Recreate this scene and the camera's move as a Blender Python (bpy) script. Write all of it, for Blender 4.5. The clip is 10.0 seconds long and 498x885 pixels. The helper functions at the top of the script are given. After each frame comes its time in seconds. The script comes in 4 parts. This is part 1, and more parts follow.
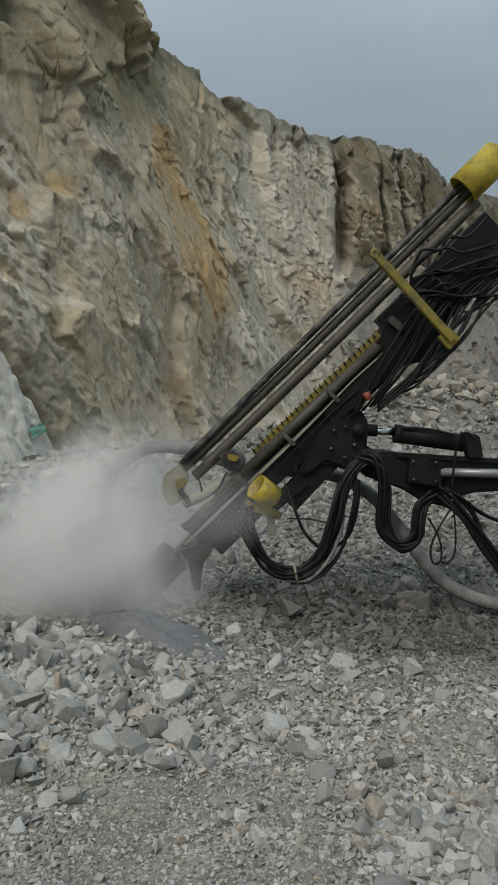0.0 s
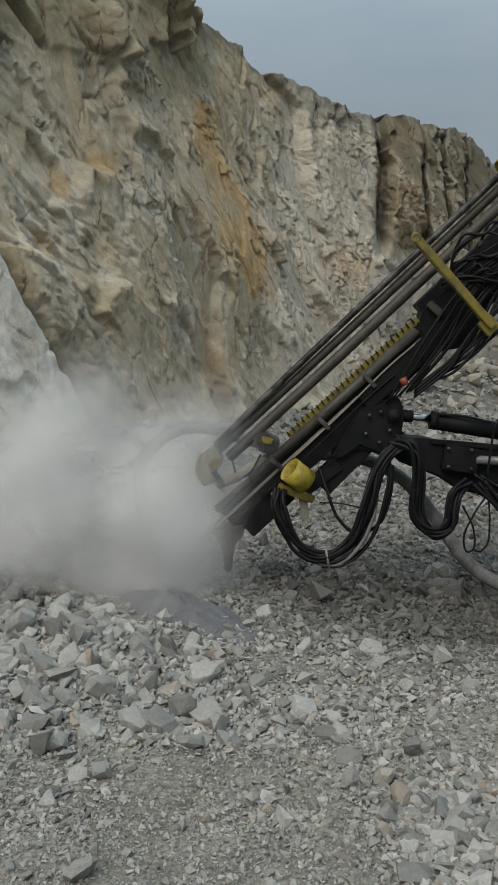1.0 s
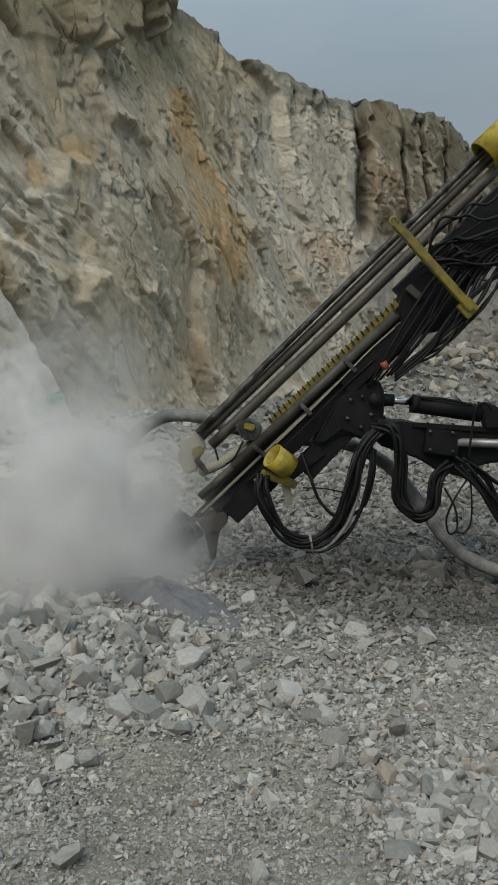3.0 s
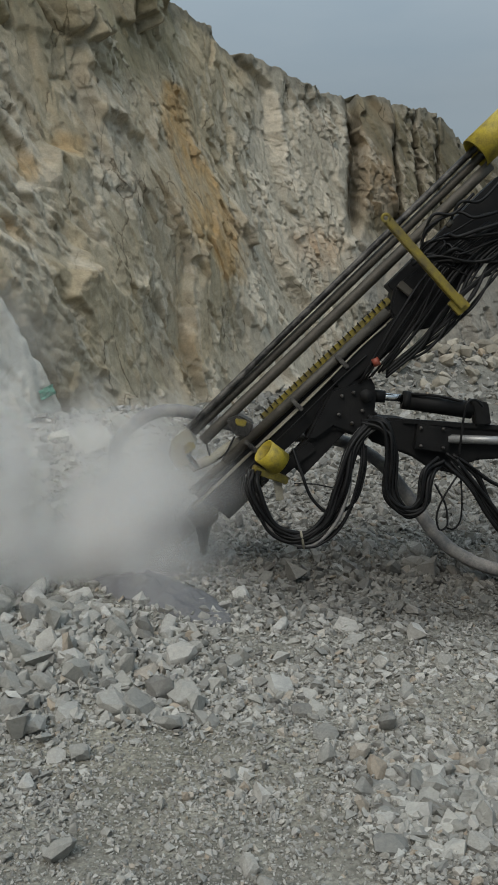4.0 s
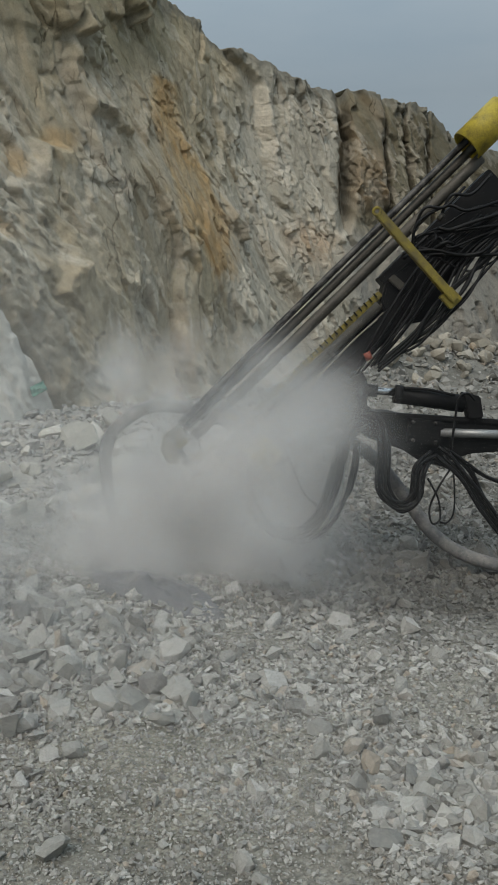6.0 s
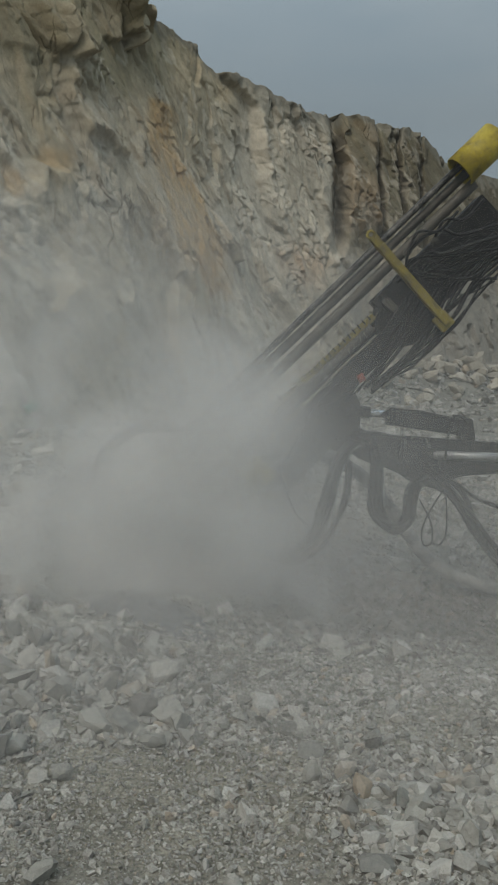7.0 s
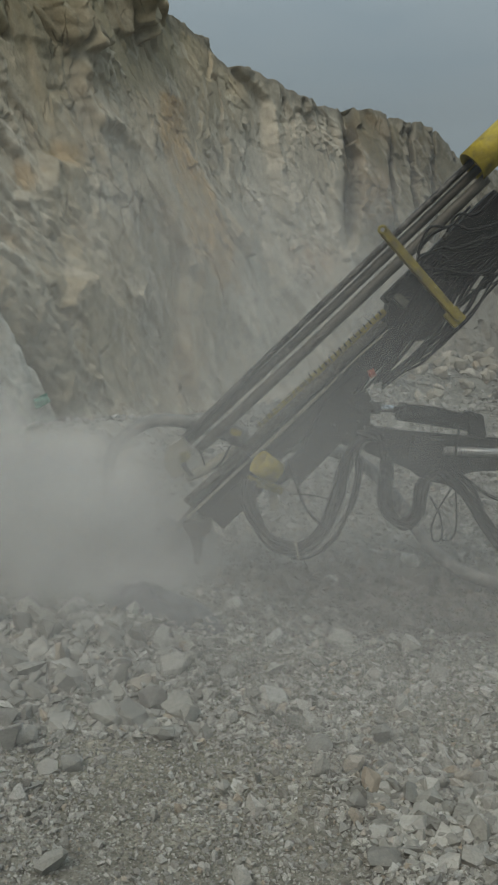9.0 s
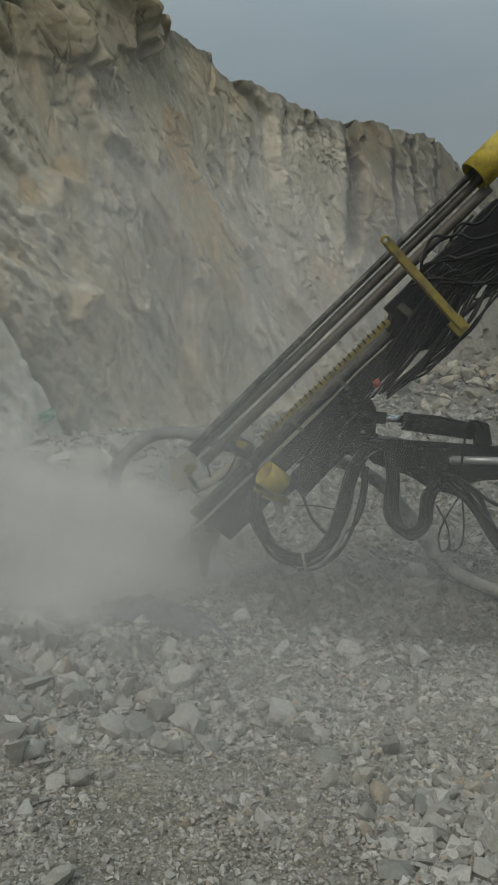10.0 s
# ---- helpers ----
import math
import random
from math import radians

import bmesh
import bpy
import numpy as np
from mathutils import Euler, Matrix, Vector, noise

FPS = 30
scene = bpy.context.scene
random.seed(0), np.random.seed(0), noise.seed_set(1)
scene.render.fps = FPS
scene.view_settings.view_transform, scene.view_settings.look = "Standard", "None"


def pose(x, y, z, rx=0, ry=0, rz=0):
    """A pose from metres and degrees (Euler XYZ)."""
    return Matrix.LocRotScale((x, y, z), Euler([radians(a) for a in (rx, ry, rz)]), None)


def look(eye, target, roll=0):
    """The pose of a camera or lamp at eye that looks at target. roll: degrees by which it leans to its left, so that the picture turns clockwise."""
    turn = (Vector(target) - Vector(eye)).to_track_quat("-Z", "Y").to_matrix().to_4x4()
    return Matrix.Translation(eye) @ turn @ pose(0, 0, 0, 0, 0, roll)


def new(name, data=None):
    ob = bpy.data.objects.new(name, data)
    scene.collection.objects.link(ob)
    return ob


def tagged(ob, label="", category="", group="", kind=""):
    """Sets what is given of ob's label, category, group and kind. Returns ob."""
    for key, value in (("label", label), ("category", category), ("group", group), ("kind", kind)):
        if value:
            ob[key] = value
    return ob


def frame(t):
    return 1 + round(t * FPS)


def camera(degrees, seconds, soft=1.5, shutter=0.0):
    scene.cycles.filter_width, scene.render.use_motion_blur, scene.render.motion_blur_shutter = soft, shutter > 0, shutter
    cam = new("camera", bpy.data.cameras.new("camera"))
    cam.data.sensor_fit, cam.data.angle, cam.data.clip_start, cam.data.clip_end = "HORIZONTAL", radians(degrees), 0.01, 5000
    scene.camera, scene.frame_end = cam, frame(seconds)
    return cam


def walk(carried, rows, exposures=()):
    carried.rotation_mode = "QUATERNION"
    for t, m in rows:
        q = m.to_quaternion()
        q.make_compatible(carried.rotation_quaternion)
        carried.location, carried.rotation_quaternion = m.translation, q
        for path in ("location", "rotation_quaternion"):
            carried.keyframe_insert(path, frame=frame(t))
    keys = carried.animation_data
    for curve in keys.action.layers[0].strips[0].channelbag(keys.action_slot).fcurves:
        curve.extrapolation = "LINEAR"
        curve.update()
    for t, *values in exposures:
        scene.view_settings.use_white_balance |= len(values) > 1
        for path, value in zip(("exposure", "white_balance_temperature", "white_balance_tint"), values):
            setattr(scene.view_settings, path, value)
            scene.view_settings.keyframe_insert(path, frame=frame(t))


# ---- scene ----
cam = camera(32.0, 10.0, soft=1.7)
walk(cam, [
    (0.0, pose(-0.0122, 0.0091, 1.6835, 85.400, 0.000, 0.000)),
    (0.1, pose(-0.0104, 0.0104, 1.6834, 84.143, 0.065, 0.402)),
    (0.2, pose(-0.0085, 0.0116, 1.6832, 83.621, 0.129, 0.369)),
    (0.3, pose(-0.0067, 0.0128, 1.6830, 83.070, 0.194, 0.409)),
    (0.4, pose(-0.0048, 0.0141, 1.6829, 83.002, 0.258, 0.397)),
    (0.5, pose(-0.0030, 0.0153, 1.6827, 82.810, 0.323, 0.382)),
    (0.6, pose(-0.0055, 0.0142, 1.6870, 82.660, 0.025, 0.451)),
    (0.7, pose(-0.0081, 0.0131, 1.6913, 81.902, -0.272, 0.885)),
    (0.8, pose(-0.0106, 0.0120, 1.6956, 83.294, -0.570, 1.614)),
    (0.9, pose(-0.0132, 0.0109, 1.6998, 84.125, -0.868, 2.156)),
    (1.0, pose(-0.0158, 0.0098, 1.7041, 84.020, -1.166, 2.355)),
    (1.1, pose(-0.0181, 0.0038, 1.7068, 82.773, -1.222, 2.075)),
    (1.2, pose(-0.0204, -0.0022, 1.7094, 82.654, -1.278, 1.629)),
    (1.3, pose(-0.0227, -0.0082, 1.7120, 82.777, -1.333, 1.605)),
    (1.4, pose(-0.0250, -0.0142, 1.7147, 82.379, -1.389, 1.877)),
    (1.5, pose(-0.0274, -0.0201, 1.7173, 80.146, -1.445, 3.374)),
    (1.6, pose(-0.0216, -0.0147, 1.7132, 79.107, -1.298, 3.505)),
    (1.7, pose(-0.0158, -0.0093, 1.7090, 80.058, -1.152, 2.430)),
    (1.8, pose(-0.0100, -0.0039, 1.7049, 81.755, -1.005, 1.886)),
    (1.9, pose(-0.0042, 0.0015, 1.7008, 82.772, -0.858, 1.917)),
    (2.0, pose(0.0016, 0.0070, 1.6967, 82.854, -0.711, 1.995)),
    (3.5, pose(-0.0016, 0.0067, 1.6915, 83.426, -0.186, 0.868)),
    (4.0, pose(-0.0044, -0.0033, 1.6965, 82.963, -0.480, 0.639)),
    (4.5, pose(-0.0015, 0.0028, 1.6930, 82.679, -0.532, 0.522)),
    (5.0, pose(-0.0041, 0.0112, 1.6917, 83.331, -0.552, 0.508)),
    (5.5, pose(-0.0040, 0.0142, 1.6912, 82.993, -0.390, 0.072)),
    (6.0, pose(-0.0024, 0.0167, 1.6904, 82.679, -0.185, 0.099)),
    (6.2, pose(-0.0075, 0.0316, 1.6811, 83.041, -0.311, -0.286)),
    (7.3, pose(-0.0064, 0.0058, 1.6957, 84.057, -1.005, -0.055)),
    (7.5, pose(-0.0104, 0.0100, 1.6929, 83.317, -1.131, 0.437)),
    (8.0, pose(-0.0058, 0.0127, 1.6938, 83.791, -0.784, -0.104)),
    (8.5, pose(-0.0104, 0.0138, 1.6877, 83.783, -0.860, 0.452)),
    (9.0, pose(-0.0128, 0.0029, 1.6923, 83.670, -0.995, 0.296)),
    (9.5, pose(-0.0050, 0.0104, 1.6873, 83.875, -0.215, -0.239)),
    (10.0, pose(-0.0043, 0.0047, 1.6895, 84.451, -0.312, 0.676)),
], exposures=[(0.0, -0.24, 6500, 10), (6.0, -0.27, 6500, 10), (7.4, -0.62, 6700, 8), (10.0, -0.56, 6760, 7)])
scene.cycles.transparent_max_bounces = 256

# ---- light: bright overcast sky, weak wide sun ----
SUN_EL, SUN_ROT = 48.0, 205.0
world = bpy.data.worlds.new("overcast_sky")
scene.world = world
world.use_nodes = True
wt = world.node_tree
wt.nodes.clear()
w_out = wt.nodes.new("ShaderNodeOutputWorld")
w_bg = wt.nodes.new("ShaderNodeBackground")
w_sky = wt.nodes.new("ShaderNodeTexSky")
w_sky.sky_type, w_sky.sun_disc = "NISHITA", False
w_sky.sun_elevation, w_sky.sun_rotation = radians(SUN_EL), radians(SUN_ROT)
w_sky.dust_density = 4.0
w_coord = wt.nodes.new("ShaderNodeTexCoord")
w_map = wt.nodes.new("ShaderNodeMapping")
w_map.inputs["Scale"].default_value = (1.0, 1.0, 3.2)
w_noise = wt.nodes.new("ShaderNodeTexNoise")
w_noise.inputs["Scale"].default_value, w_noise.inputs["Detail"].default_value = 2.2, 5.0
w_ramp = wt.nodes.new("ShaderNodeValToRGB")
w_ramp.color_ramp.elements[0].position, w_ramp.color_ramp.elements[1].position = 0.32, 0.72
w_ramp.color_ramp.elements[0].color = (2.85, 3.7, 4.3, 1)
w_ramp.color_ramp.elements[1].color = (3.95, 4.6, 4.95, 1)
w_mix = wt.nodes.new("ShaderNodeMixRGB")
w_mix.inputs["Fac"].default_value = 0.86
wt.links.new(w_coord.outputs["Generated"], w_map.inputs["Vector"])
wt.links.new(w_map.outputs[0], w_noise.inputs["Vector"])
wt.links.new(w_noise.outputs["Fac"], w_ramp.inputs["Fac"])
wt.links.new(w_sky.outputs[0], w_mix.inputs["Color1"])
wt.links.new(w_ramp.outputs[0], w_mix.inputs["Color2"])
w_sep = wt.nodes.new("ShaderNodeSeparateXYZ")
w_up = wt.nodes.new("ShaderNodeMapRange")  # an overcast sky is about three times as bright overhead as low down
w_up.inputs["From Min"].default_value, w_up.inputs["From Max"].default_value = 0.25, 1.0
w_up.inputs["To Min"].default_value, w_up.inputs["To Max"].default_value = 1.0, 3.3
w_mul = wt.nodes.new("ShaderNodeVectorMath")
w_mul.operation = "SCALE"
wt.links.new(w_coord.outputs["Generated"], w_sep.inputs[0])
wt.links.new(w_sep.outputs["Z"], w_up.inputs["Value"])
wt.links.new(w_mix.outputs[0], w_mul.inputs[0])
wt.links.new(w_up.outputs[0], w_mul.inputs["Scale"])
wt.links.new(w_mul.outputs[0], w_bg.inputs["Color"])
w_bg.inputs["Strength"].default_value = 0.095
wt.links.new(w_bg.outputs[0], w_out.inputs[0])
sun_data = bpy.data.lights.new("sun", "SUN")
sun_data.energy, sun_data.angle, sun_data.color = 2.0, radians(30), (1.0, 0.95, 0.87)
sun = new("sun", sun_data)
sun.matrix_world = look((-9, -13, 23), (0, 6, 0))


# ---- materials ----
def nodes_of(name):
    m = bpy.data.materials.new(name)
    m.use_nodes = True
    t = m.node_tree
    return m, t, t.nodes["Principled BSDF"]


def noise_node(t, scale, detail=6.0, rough=0.6, coord="Object", stretch=None):
    c = t.nodes.new("ShaderNodeTexCoord")
    n = t.nodes.new("ShaderNodeTexNoise")
    n.inputs["Scale"].default_value = scale
    n.inputs["Detail"].default_value, n.inputs["Roughness"].default_value = detail, rough
    if stretch:
        mp = t.nodes.new("ShaderNodeMapping")
        mp.inputs["Scale"].default_value = stretch
        t.links.new(c.outputs[coord], mp.inputs["Vector"])
        t.links.new(mp.outputs[0], n.inputs["Vector"])
    else:
        t.links.new(c.outputs[coord], n.inputs["Vector"])
    return n


def ramp_node(t, source, stops):
    r = t.nodes.new("ShaderNodeValToRGB")
    e = r.color_ramp.elements
    while len(e) < len(stops):
        e.new(0.5)
    for k, (at, col) in zip(e, stops):
        k.position, k.color = at, (*col, 1)
    t.links.new(source, r.inputs["Fac"])
    return r


def mix_node(t, a, b, fac, kind="MIX"):
    m = t.nodes.new("ShaderNodeMixRGB")
    m.blend_type = kind
    for sock, v in ((m.inputs["Fac"], fac), (m.inputs["Color1"], a), (m.inputs["Color2"], b)):
        if isinstance(v, (int, float)):
            sock.default_value = v
        elif isinstance(v, tuple):
            sock.default_value = (*v, 1)
        else:
            t.links.new(v, sock)
    return m


def bump_node(t, bsdf, height, strength, distance):
    b = t.nodes.new("ShaderNodeBump")
    b.inputs["Strength"].default_value, b.inputs["Distance"].default_value = strength, distance
    t.links.new(height, b.inputs["Height"])
    t.links.new(b.outputs[0], bsdf.inputs["Normal"])


def plain_material(name, colour, rough=0.6, metal=0.0, dirt=(0.30, 0.28, 0.25), dirt_amount=0.35, scale=9.0, gloss=0.35):
    """Painted or bare metal, rubber: base colour, two scales of dust and wear, fine relief."""
    m, t, b = nodes_of(name)
    big = noise_node(t, scale, 8, 0.65)
    fine = noise_node(t, scale * 9, 4, 0.6)
    mask = ramp_node(t, big.outputs["Fac"], [(0.42, (0, 0, 0)), (0.72, (1, 1, 1))])
    amount = mix_node(t, (0, 0, 0), mask.outputs[0], dirt_amount * 1.6)
    col = mix_node(t, colour, dirt, amount.outputs[0])
    shade = mix_node(t, col.outputs[0], ramp_node(t, fine.outputs["Fac"], [(0.3, (0.72, 0.72, 0.72)), (0.7, (1.08, 1.08, 1.08))]).outputs[0], 0.8, "MULTIPLY")
    t.links.new(shade.outputs[0], b.inputs["Base Color"])
    b.inputs["Metallic"].default_value = metal
    rr = ramp_node(t, big.outputs["Fac"], [(0.3, (rough * 0.8,) * 3), (0.75, (min(1, rough * 1.35),) * 3)])
    t.links.new(rr.outputs[0], b.inputs["Roughness"])
    b.inputs["Specular IOR Level"].default_value = gloss
    bump_node(t, b, fine.outputs["Fac"], 0.15, 0.01)
    return m


def cliff_material():
    m, t, b = nodes_of("quarry_face_rock")
    att = t.nodes.new("ShaderNodeVertexColor")
    att.layer_name = "rock"
    fine = noise_node(t, 5.0, 10, 0.72)
    grain = noise_node(t, 28.0, 6, 0.7)
    v1 = ramp_node(t, fine.outputs["Fac"], [(0.25, (0.62, 0.62, 0.63)), (0.5, (0.98, 0.97, 0.95)), (0.75, (1.3, 1.28, 1.24))])
    v2 = ramp_node(t, grain.outputs["Fac"], [(0.3, (0.8, 0.8, 0.8)), (0.7, (1.15, 1.15, 1.15))])
    c1 = mix_node(t, att.outputs["Color"], v1.outputs[0], 0.85, "MULTIPLY")
    c2 = mix_node(t, c1.outputs[0], v2.outputs[0], 0.7, "MULTIPLY")
    # short open cracks: edges of a stretched, warped cell pattern, kept only in places
    co = t.nodes.new("ShaderNodeTexCoord")
    bend = noise_node(t, 1.1, 5, 0.65)
    shifted = t.nodes.new("ShaderNodeVectorMath")
    shifted.operation = "MULTIPLY_ADD"
    shifted.inputs[1].default_value = (0.4, 0.4, 0.4)
    t.links.new(bend.outputs["Color"], shifted.inputs[0])
    t.links.new(co.outputs["Object"], shifted.inputs[2])
    keep = ramp_node(t, noise_node(t, 0.9, 4, 0.6).outputs["Fac"], [(0.50, (0, 0, 0)), (0.60, (1, 1, 1))])
    crack = None
    for scale, wide, stretch in ((1.1, 0.016, (1.0, 0.8, 0.30)),):
        mp = t.nodes.new("ShaderNodeMapping")
        mp.inputs["Scale"].default_value, mp.inputs["Rotation"].default_value = stretch, (0.0, 0.22, 0.0)
        t.links.new(shifted.outputs[0], mp.inputs["Vector"])
        vor = t.nodes.new("ShaderNodeTexVoronoi")
        vor.feature = "DISTANCE_TO_EDGE"
        vor.inputs["Scale"].default_value = scale
        t.links.new(mp.outputs[0], vor.inputs["Vector"])
        line = ramp_node(t, vor.outputs["Distance"], [(0.0, (0, 0, 0)), (wide, (1, 1, 1))])
        crack = line if crack is None else mix_node(t, crack.outputs[0], line.outputs[0], 1.0, "MULTIPLY")
    crack = mix_node(t, (1, 1, 1), crack.outputs[0], keep.outputs[0])
    c2 = mix_node(t, c2.outputs[0], mix_node(t, (0.42, 0.40, 0.37), (1, 1, 1), crack.outputs[0]).outputs[0], 1.0, "MULTIPLY")
    t.links.new(c2.outputs[0], b.inputs["Base Color"])
    b.inputs["Roughness"].default_value = 0.92
    b.inputs["Specular IOR Level"].default_value = 0.2
    add = mix_node(t, fine.outputs["Fac"], grain.outputs["Fac"], 0.4)
    add = mix_node(t, add.outputs[0], crack.outputs[0], 0.15)
    bump_node(t, b, add.outputs[0], 1.0, 0.10)
    return m


def stone_material(name, per_piece, tint=(1.0, 1.0, 1.0)):
    """Pale broken limestone; pieces differ a little in tone."""
    m, t, b = nodes_of(name)
    if per_piece == "island":
        g = t.nodes.new("ShaderNodeNewGeometry")
        rnd = g.outputs["Random Per Island"]
    else:
        g = t.nodes.new("ShaderNodeObjectInfo")
        rnd = g.outputs["Random"]
    tone = ramp_node(t, rnd, [(0.0, (0.21, 0.205, 0.19)), (0.35, (0.31, 0.305, 0.28)), (0.7, (0.38, 0.37, 0.34)),
                              (0.93, (0.46, 0.45, 0.42)), (0.985, (0.36, 0.31, 0.25))])
    n1 = noise_node(t, 9.0, 8, 0.7)
    n2 = noise_node(t, 70.0, 4, 0.6)
    v1 = ramp_node(t, n1.outputs["Fac"], [(0.3, (0.72, 0.72, 0.73)), (0.7, (1.15, 1.14, 1.1))])
    v2 = ramp_node(t, n2.outputs["Fac"], [(0.3, (0.86, 0.86, 0.86)), (0.7, (1.1, 1.1, 1.1))])
    c = mix_node(t, mix_node(t, tone.outputs[0], v1.outputs[0], 0.8, "MULTIPLY").outputs[0], v2.outputs[0], 0.8, "MULTIPLY")
    if tint != (1.0, 1.0, 1.0):
        c = mix_node(t, c.outputs[0], tint, 1.0, "MULTIPLY")
    if per_piece == "island":
        soil_att = t.nodes.new("ShaderNodeVertexColor")
        soil_att.layer_name = "soil"
        c = mix_node(t, c.outputs[0], soil_att.outputs["Color"], 1.0, "MULTIPLY")
    t.links.new(c.outputs[0], b.inputs["Base Color"])
    b.inputs["Roughness"].default_value = 0.95
    b.inputs["Specular IOR Level"].default_value = 0.15
    bump_node(t, b, n2.outputs["Fac"], 0.5, 0.02)
    return m


def ground_material():
    m, t, b = nodes_of("crushed_rock_ground")
    att = t.nodes.new("ShaderNodeVertexColor")
    att.layer_name = "soil"
    c = t.nodes.new("ShaderNodeTexCoord")
    vor = t.nodes.new("ShaderNodeTexVoronoi")
    vor.inputs["Scale"].default_value = 34.0
    t.links.new(c.outputs["Object"], vor.inputs["Vector"])
    chip = ramp_node(t, vor.outputs["Distance"], [(0.0, (1.12, 1.12, 1.1)), (0.45, (0.95, 0.95, 0.95)), (0.8, (0.62, 0.62, 0.62))])
    sep = t.nodes.new("ShaderNodeSeparateColor")
    t.links.new(vor.outputs["Color"], sep.inputs[0])
    tone = ramp_node(t, sep.outputs[0], [(0.0, (0.72, 0.72, 0.72)), (1.0, (1.25, 1.24, 1.2))])
    n1 = noise_node(t, 2.3, 9, 0.7)
    n2 = noise_node(t, 60.0, 5, 0.7)
    v1 = ramp_node(t, n1.outputs["Fac"], [(0.3, (0.4, 0.4, 0.4)), (0.7, (1.15, 1.14, 1.12))])
    v2 = ramp_node(t, n2.outputs["Fac"], [(0.3, (0.4, 0.4, 0.4)), (0.7, (1.15, 1.15, 1.15))])
    col = mix_node(t, att.outputs["Color"], chip.outputs[0], 0.6, "MULTIPLY")
    col = mix_node(t, col.outputs[0], tone.outputs[0], 0.6, "MULTIPLY")
    col = mix_node(t, col.outputs[0], v1.outputs[0], 0.8, "MULTIPLY")
    col = mix_node(t, col.outputs[0], v2.outputs[0], 0.9, "MULTIPLY")
    t.links.new(col.outputs[0], b.inputs["Base Color"])
    b.inputs["Roughness"].default_value = 0.97
    b.inputs["Specular IOR Level"].default_value = 0.1
    h = mix_node(t, vor.outputs["Distance"], n2.outputs["Fac"], 0.5)
    bump_node(t, b, h.outputs[0], 0.6, 0.03)
    return m


def dust_material(name, density):
    """Airborne rock dust: thin, see-through flakes that fade out from their middle."""
    m = bpy.data.materials.new(name)
    m.use_nodes = True
    t = m.node_tree
    t.nodes.clear()
    out = t.nodes.new("ShaderNodeOutputMaterial")
    uv = t.nodes.new("ShaderNodeUVMap")
    uv.uv_map = "fade"
    sep = t.nodes.new("ShaderNodeSeparateXYZ")
    t.links.new(uv.outputs[0], sep.inputs[0])
    fade = t.nodes.new("ShaderNodeMapRange")
    fade.interpolation_type = "SMOOTHERSTEP"
    fade.inputs["From Min"].default_value, fade.inputs["From Max"].default_value = 1.0, 0.0
    fade.inputs["To Min"].default_value, fade.inputs["To Max"].default_value = 0.0, density
    t.links.new(sep.outputs[0], fade.inputs["Value"])
    n = noise_node(t, 1.6, 5, 0.6)
    wisp = t.nodes.new("ShaderNodeMapRange")
    wisp.inputs["From Min"].default_value, wisp.inputs["From Max"].default_value = 0.3, 0.7
    wisp.inputs["To Min"].default_value, wisp.inputs["To Max"].default_value = 0.6, 1.2
    t.links.new(n.outputs["Fac"], wisp.inputs["Value"])
    mul = t.nodes.new("ShaderNodeMath")
    mul.operation = "MULTIPLY"
    t.links.new(fade.outputs[0], mul.inputs[0])
    t.links.new(wisp.outputs[0], mul.inputs[1])
    dif, tra, half = (t.nodes.new("ShaderNodeBsdf" + k) for k in ("Diffuse", "Translucent", "Transparent"))
    for s in (dif, tra):
        s.inputs["Color"].default_value = DUST_COLOUR
    body = t.nodes.new("ShaderNodeMixShader")
    body.inputs[0].default_value = 0.5
    t.links.new(dif.outputs[0], body.inputs[1])
    t.links.new(tra.outputs[0], body.inputs[2])
    mix = t.nodes.new("ShaderNodeMixShader")
    t.links.new(mul.outputs[0], mix.inputs[0])
    t.links.new(half.outputs[0], mix.inputs[1])
    t.links.new(body.outputs[0], mix.inputs[2])
    t.links.new(mix.outputs[0], out.inputs[0])
    return m


DUST_COLOUR = (0.82, 0.81, 0.79, 1)
M_CLIFF = cliff_material()
M_STONE = stone_material("broken_limestone", "object")
M_BLOCK = stone_material("fallen_beige_rock", "object", (0.98, 0.92, 0.83))
M_WHITE = stone_material("fresh_white_rock", "object", (1.4, 1.38, 1.32))
M_GRAVEL = stone_material("limestone_gravel", "island")
M_GROUND = ground_material()
M_DUST = dust_material("drilling_dust", 0.23)
M_HAZE = dust_material("thin_dust", 0.06)
M_BLACK = plain_material("black_paint", (0.006, 0.006, 0.0063), 0.6, 0.0, dirt=(0.06, 0.056, 0.05), dirt_amount=0.10, gloss=0.18)
M_RUBBER = plain_material("hose_rubber", (0.005, 0.005, 0.0053), 0.5, 0.0, dirt=(0.06, 0.056, 0.05), dirt_amount=0.08, gloss=0.22)
M_STEEL = plain_material("dusty_steel", (0.062, 0.056, 0.046), 0.55, 0.4, dirt=(0.17, 0.15, 0.12), dirt_amount=0.25)
M_DARKSTEEL = plain_material("dark_steel", (0.022, 0.021, 0.020), 0.5, 0.4, dirt_amount=0.35)
M_CHROME = plain_material("chrome_rod", (0.62, 0.63, 0.64), 0.18, 1.0, dirt_amount=0.05)
M_DULLSTEEL = plain_material("dull_steel", (0.30, 0.30, 0.295), 0.42, 0.6, dirt_amount=0.15)
M_YELLOW = plain_material("chipped_yellow_paint", (0.42, 0.325, 0.03), 0.55, 0.0, dirt=(0.09, 0.075, 0.04), dirt_amount=0.5, scale=12)
# greasy dark yellow; on the cross bracket it also stands in for shade
M_OLDSHADEYELLOW = plain_material("greasy_shaded_yellow_paint", (0.23, 0.18, 0.025), 0.6, 0.0, dirt=(0.07, 0.06, 0.045), dirt_amount=0.8, scale=10)
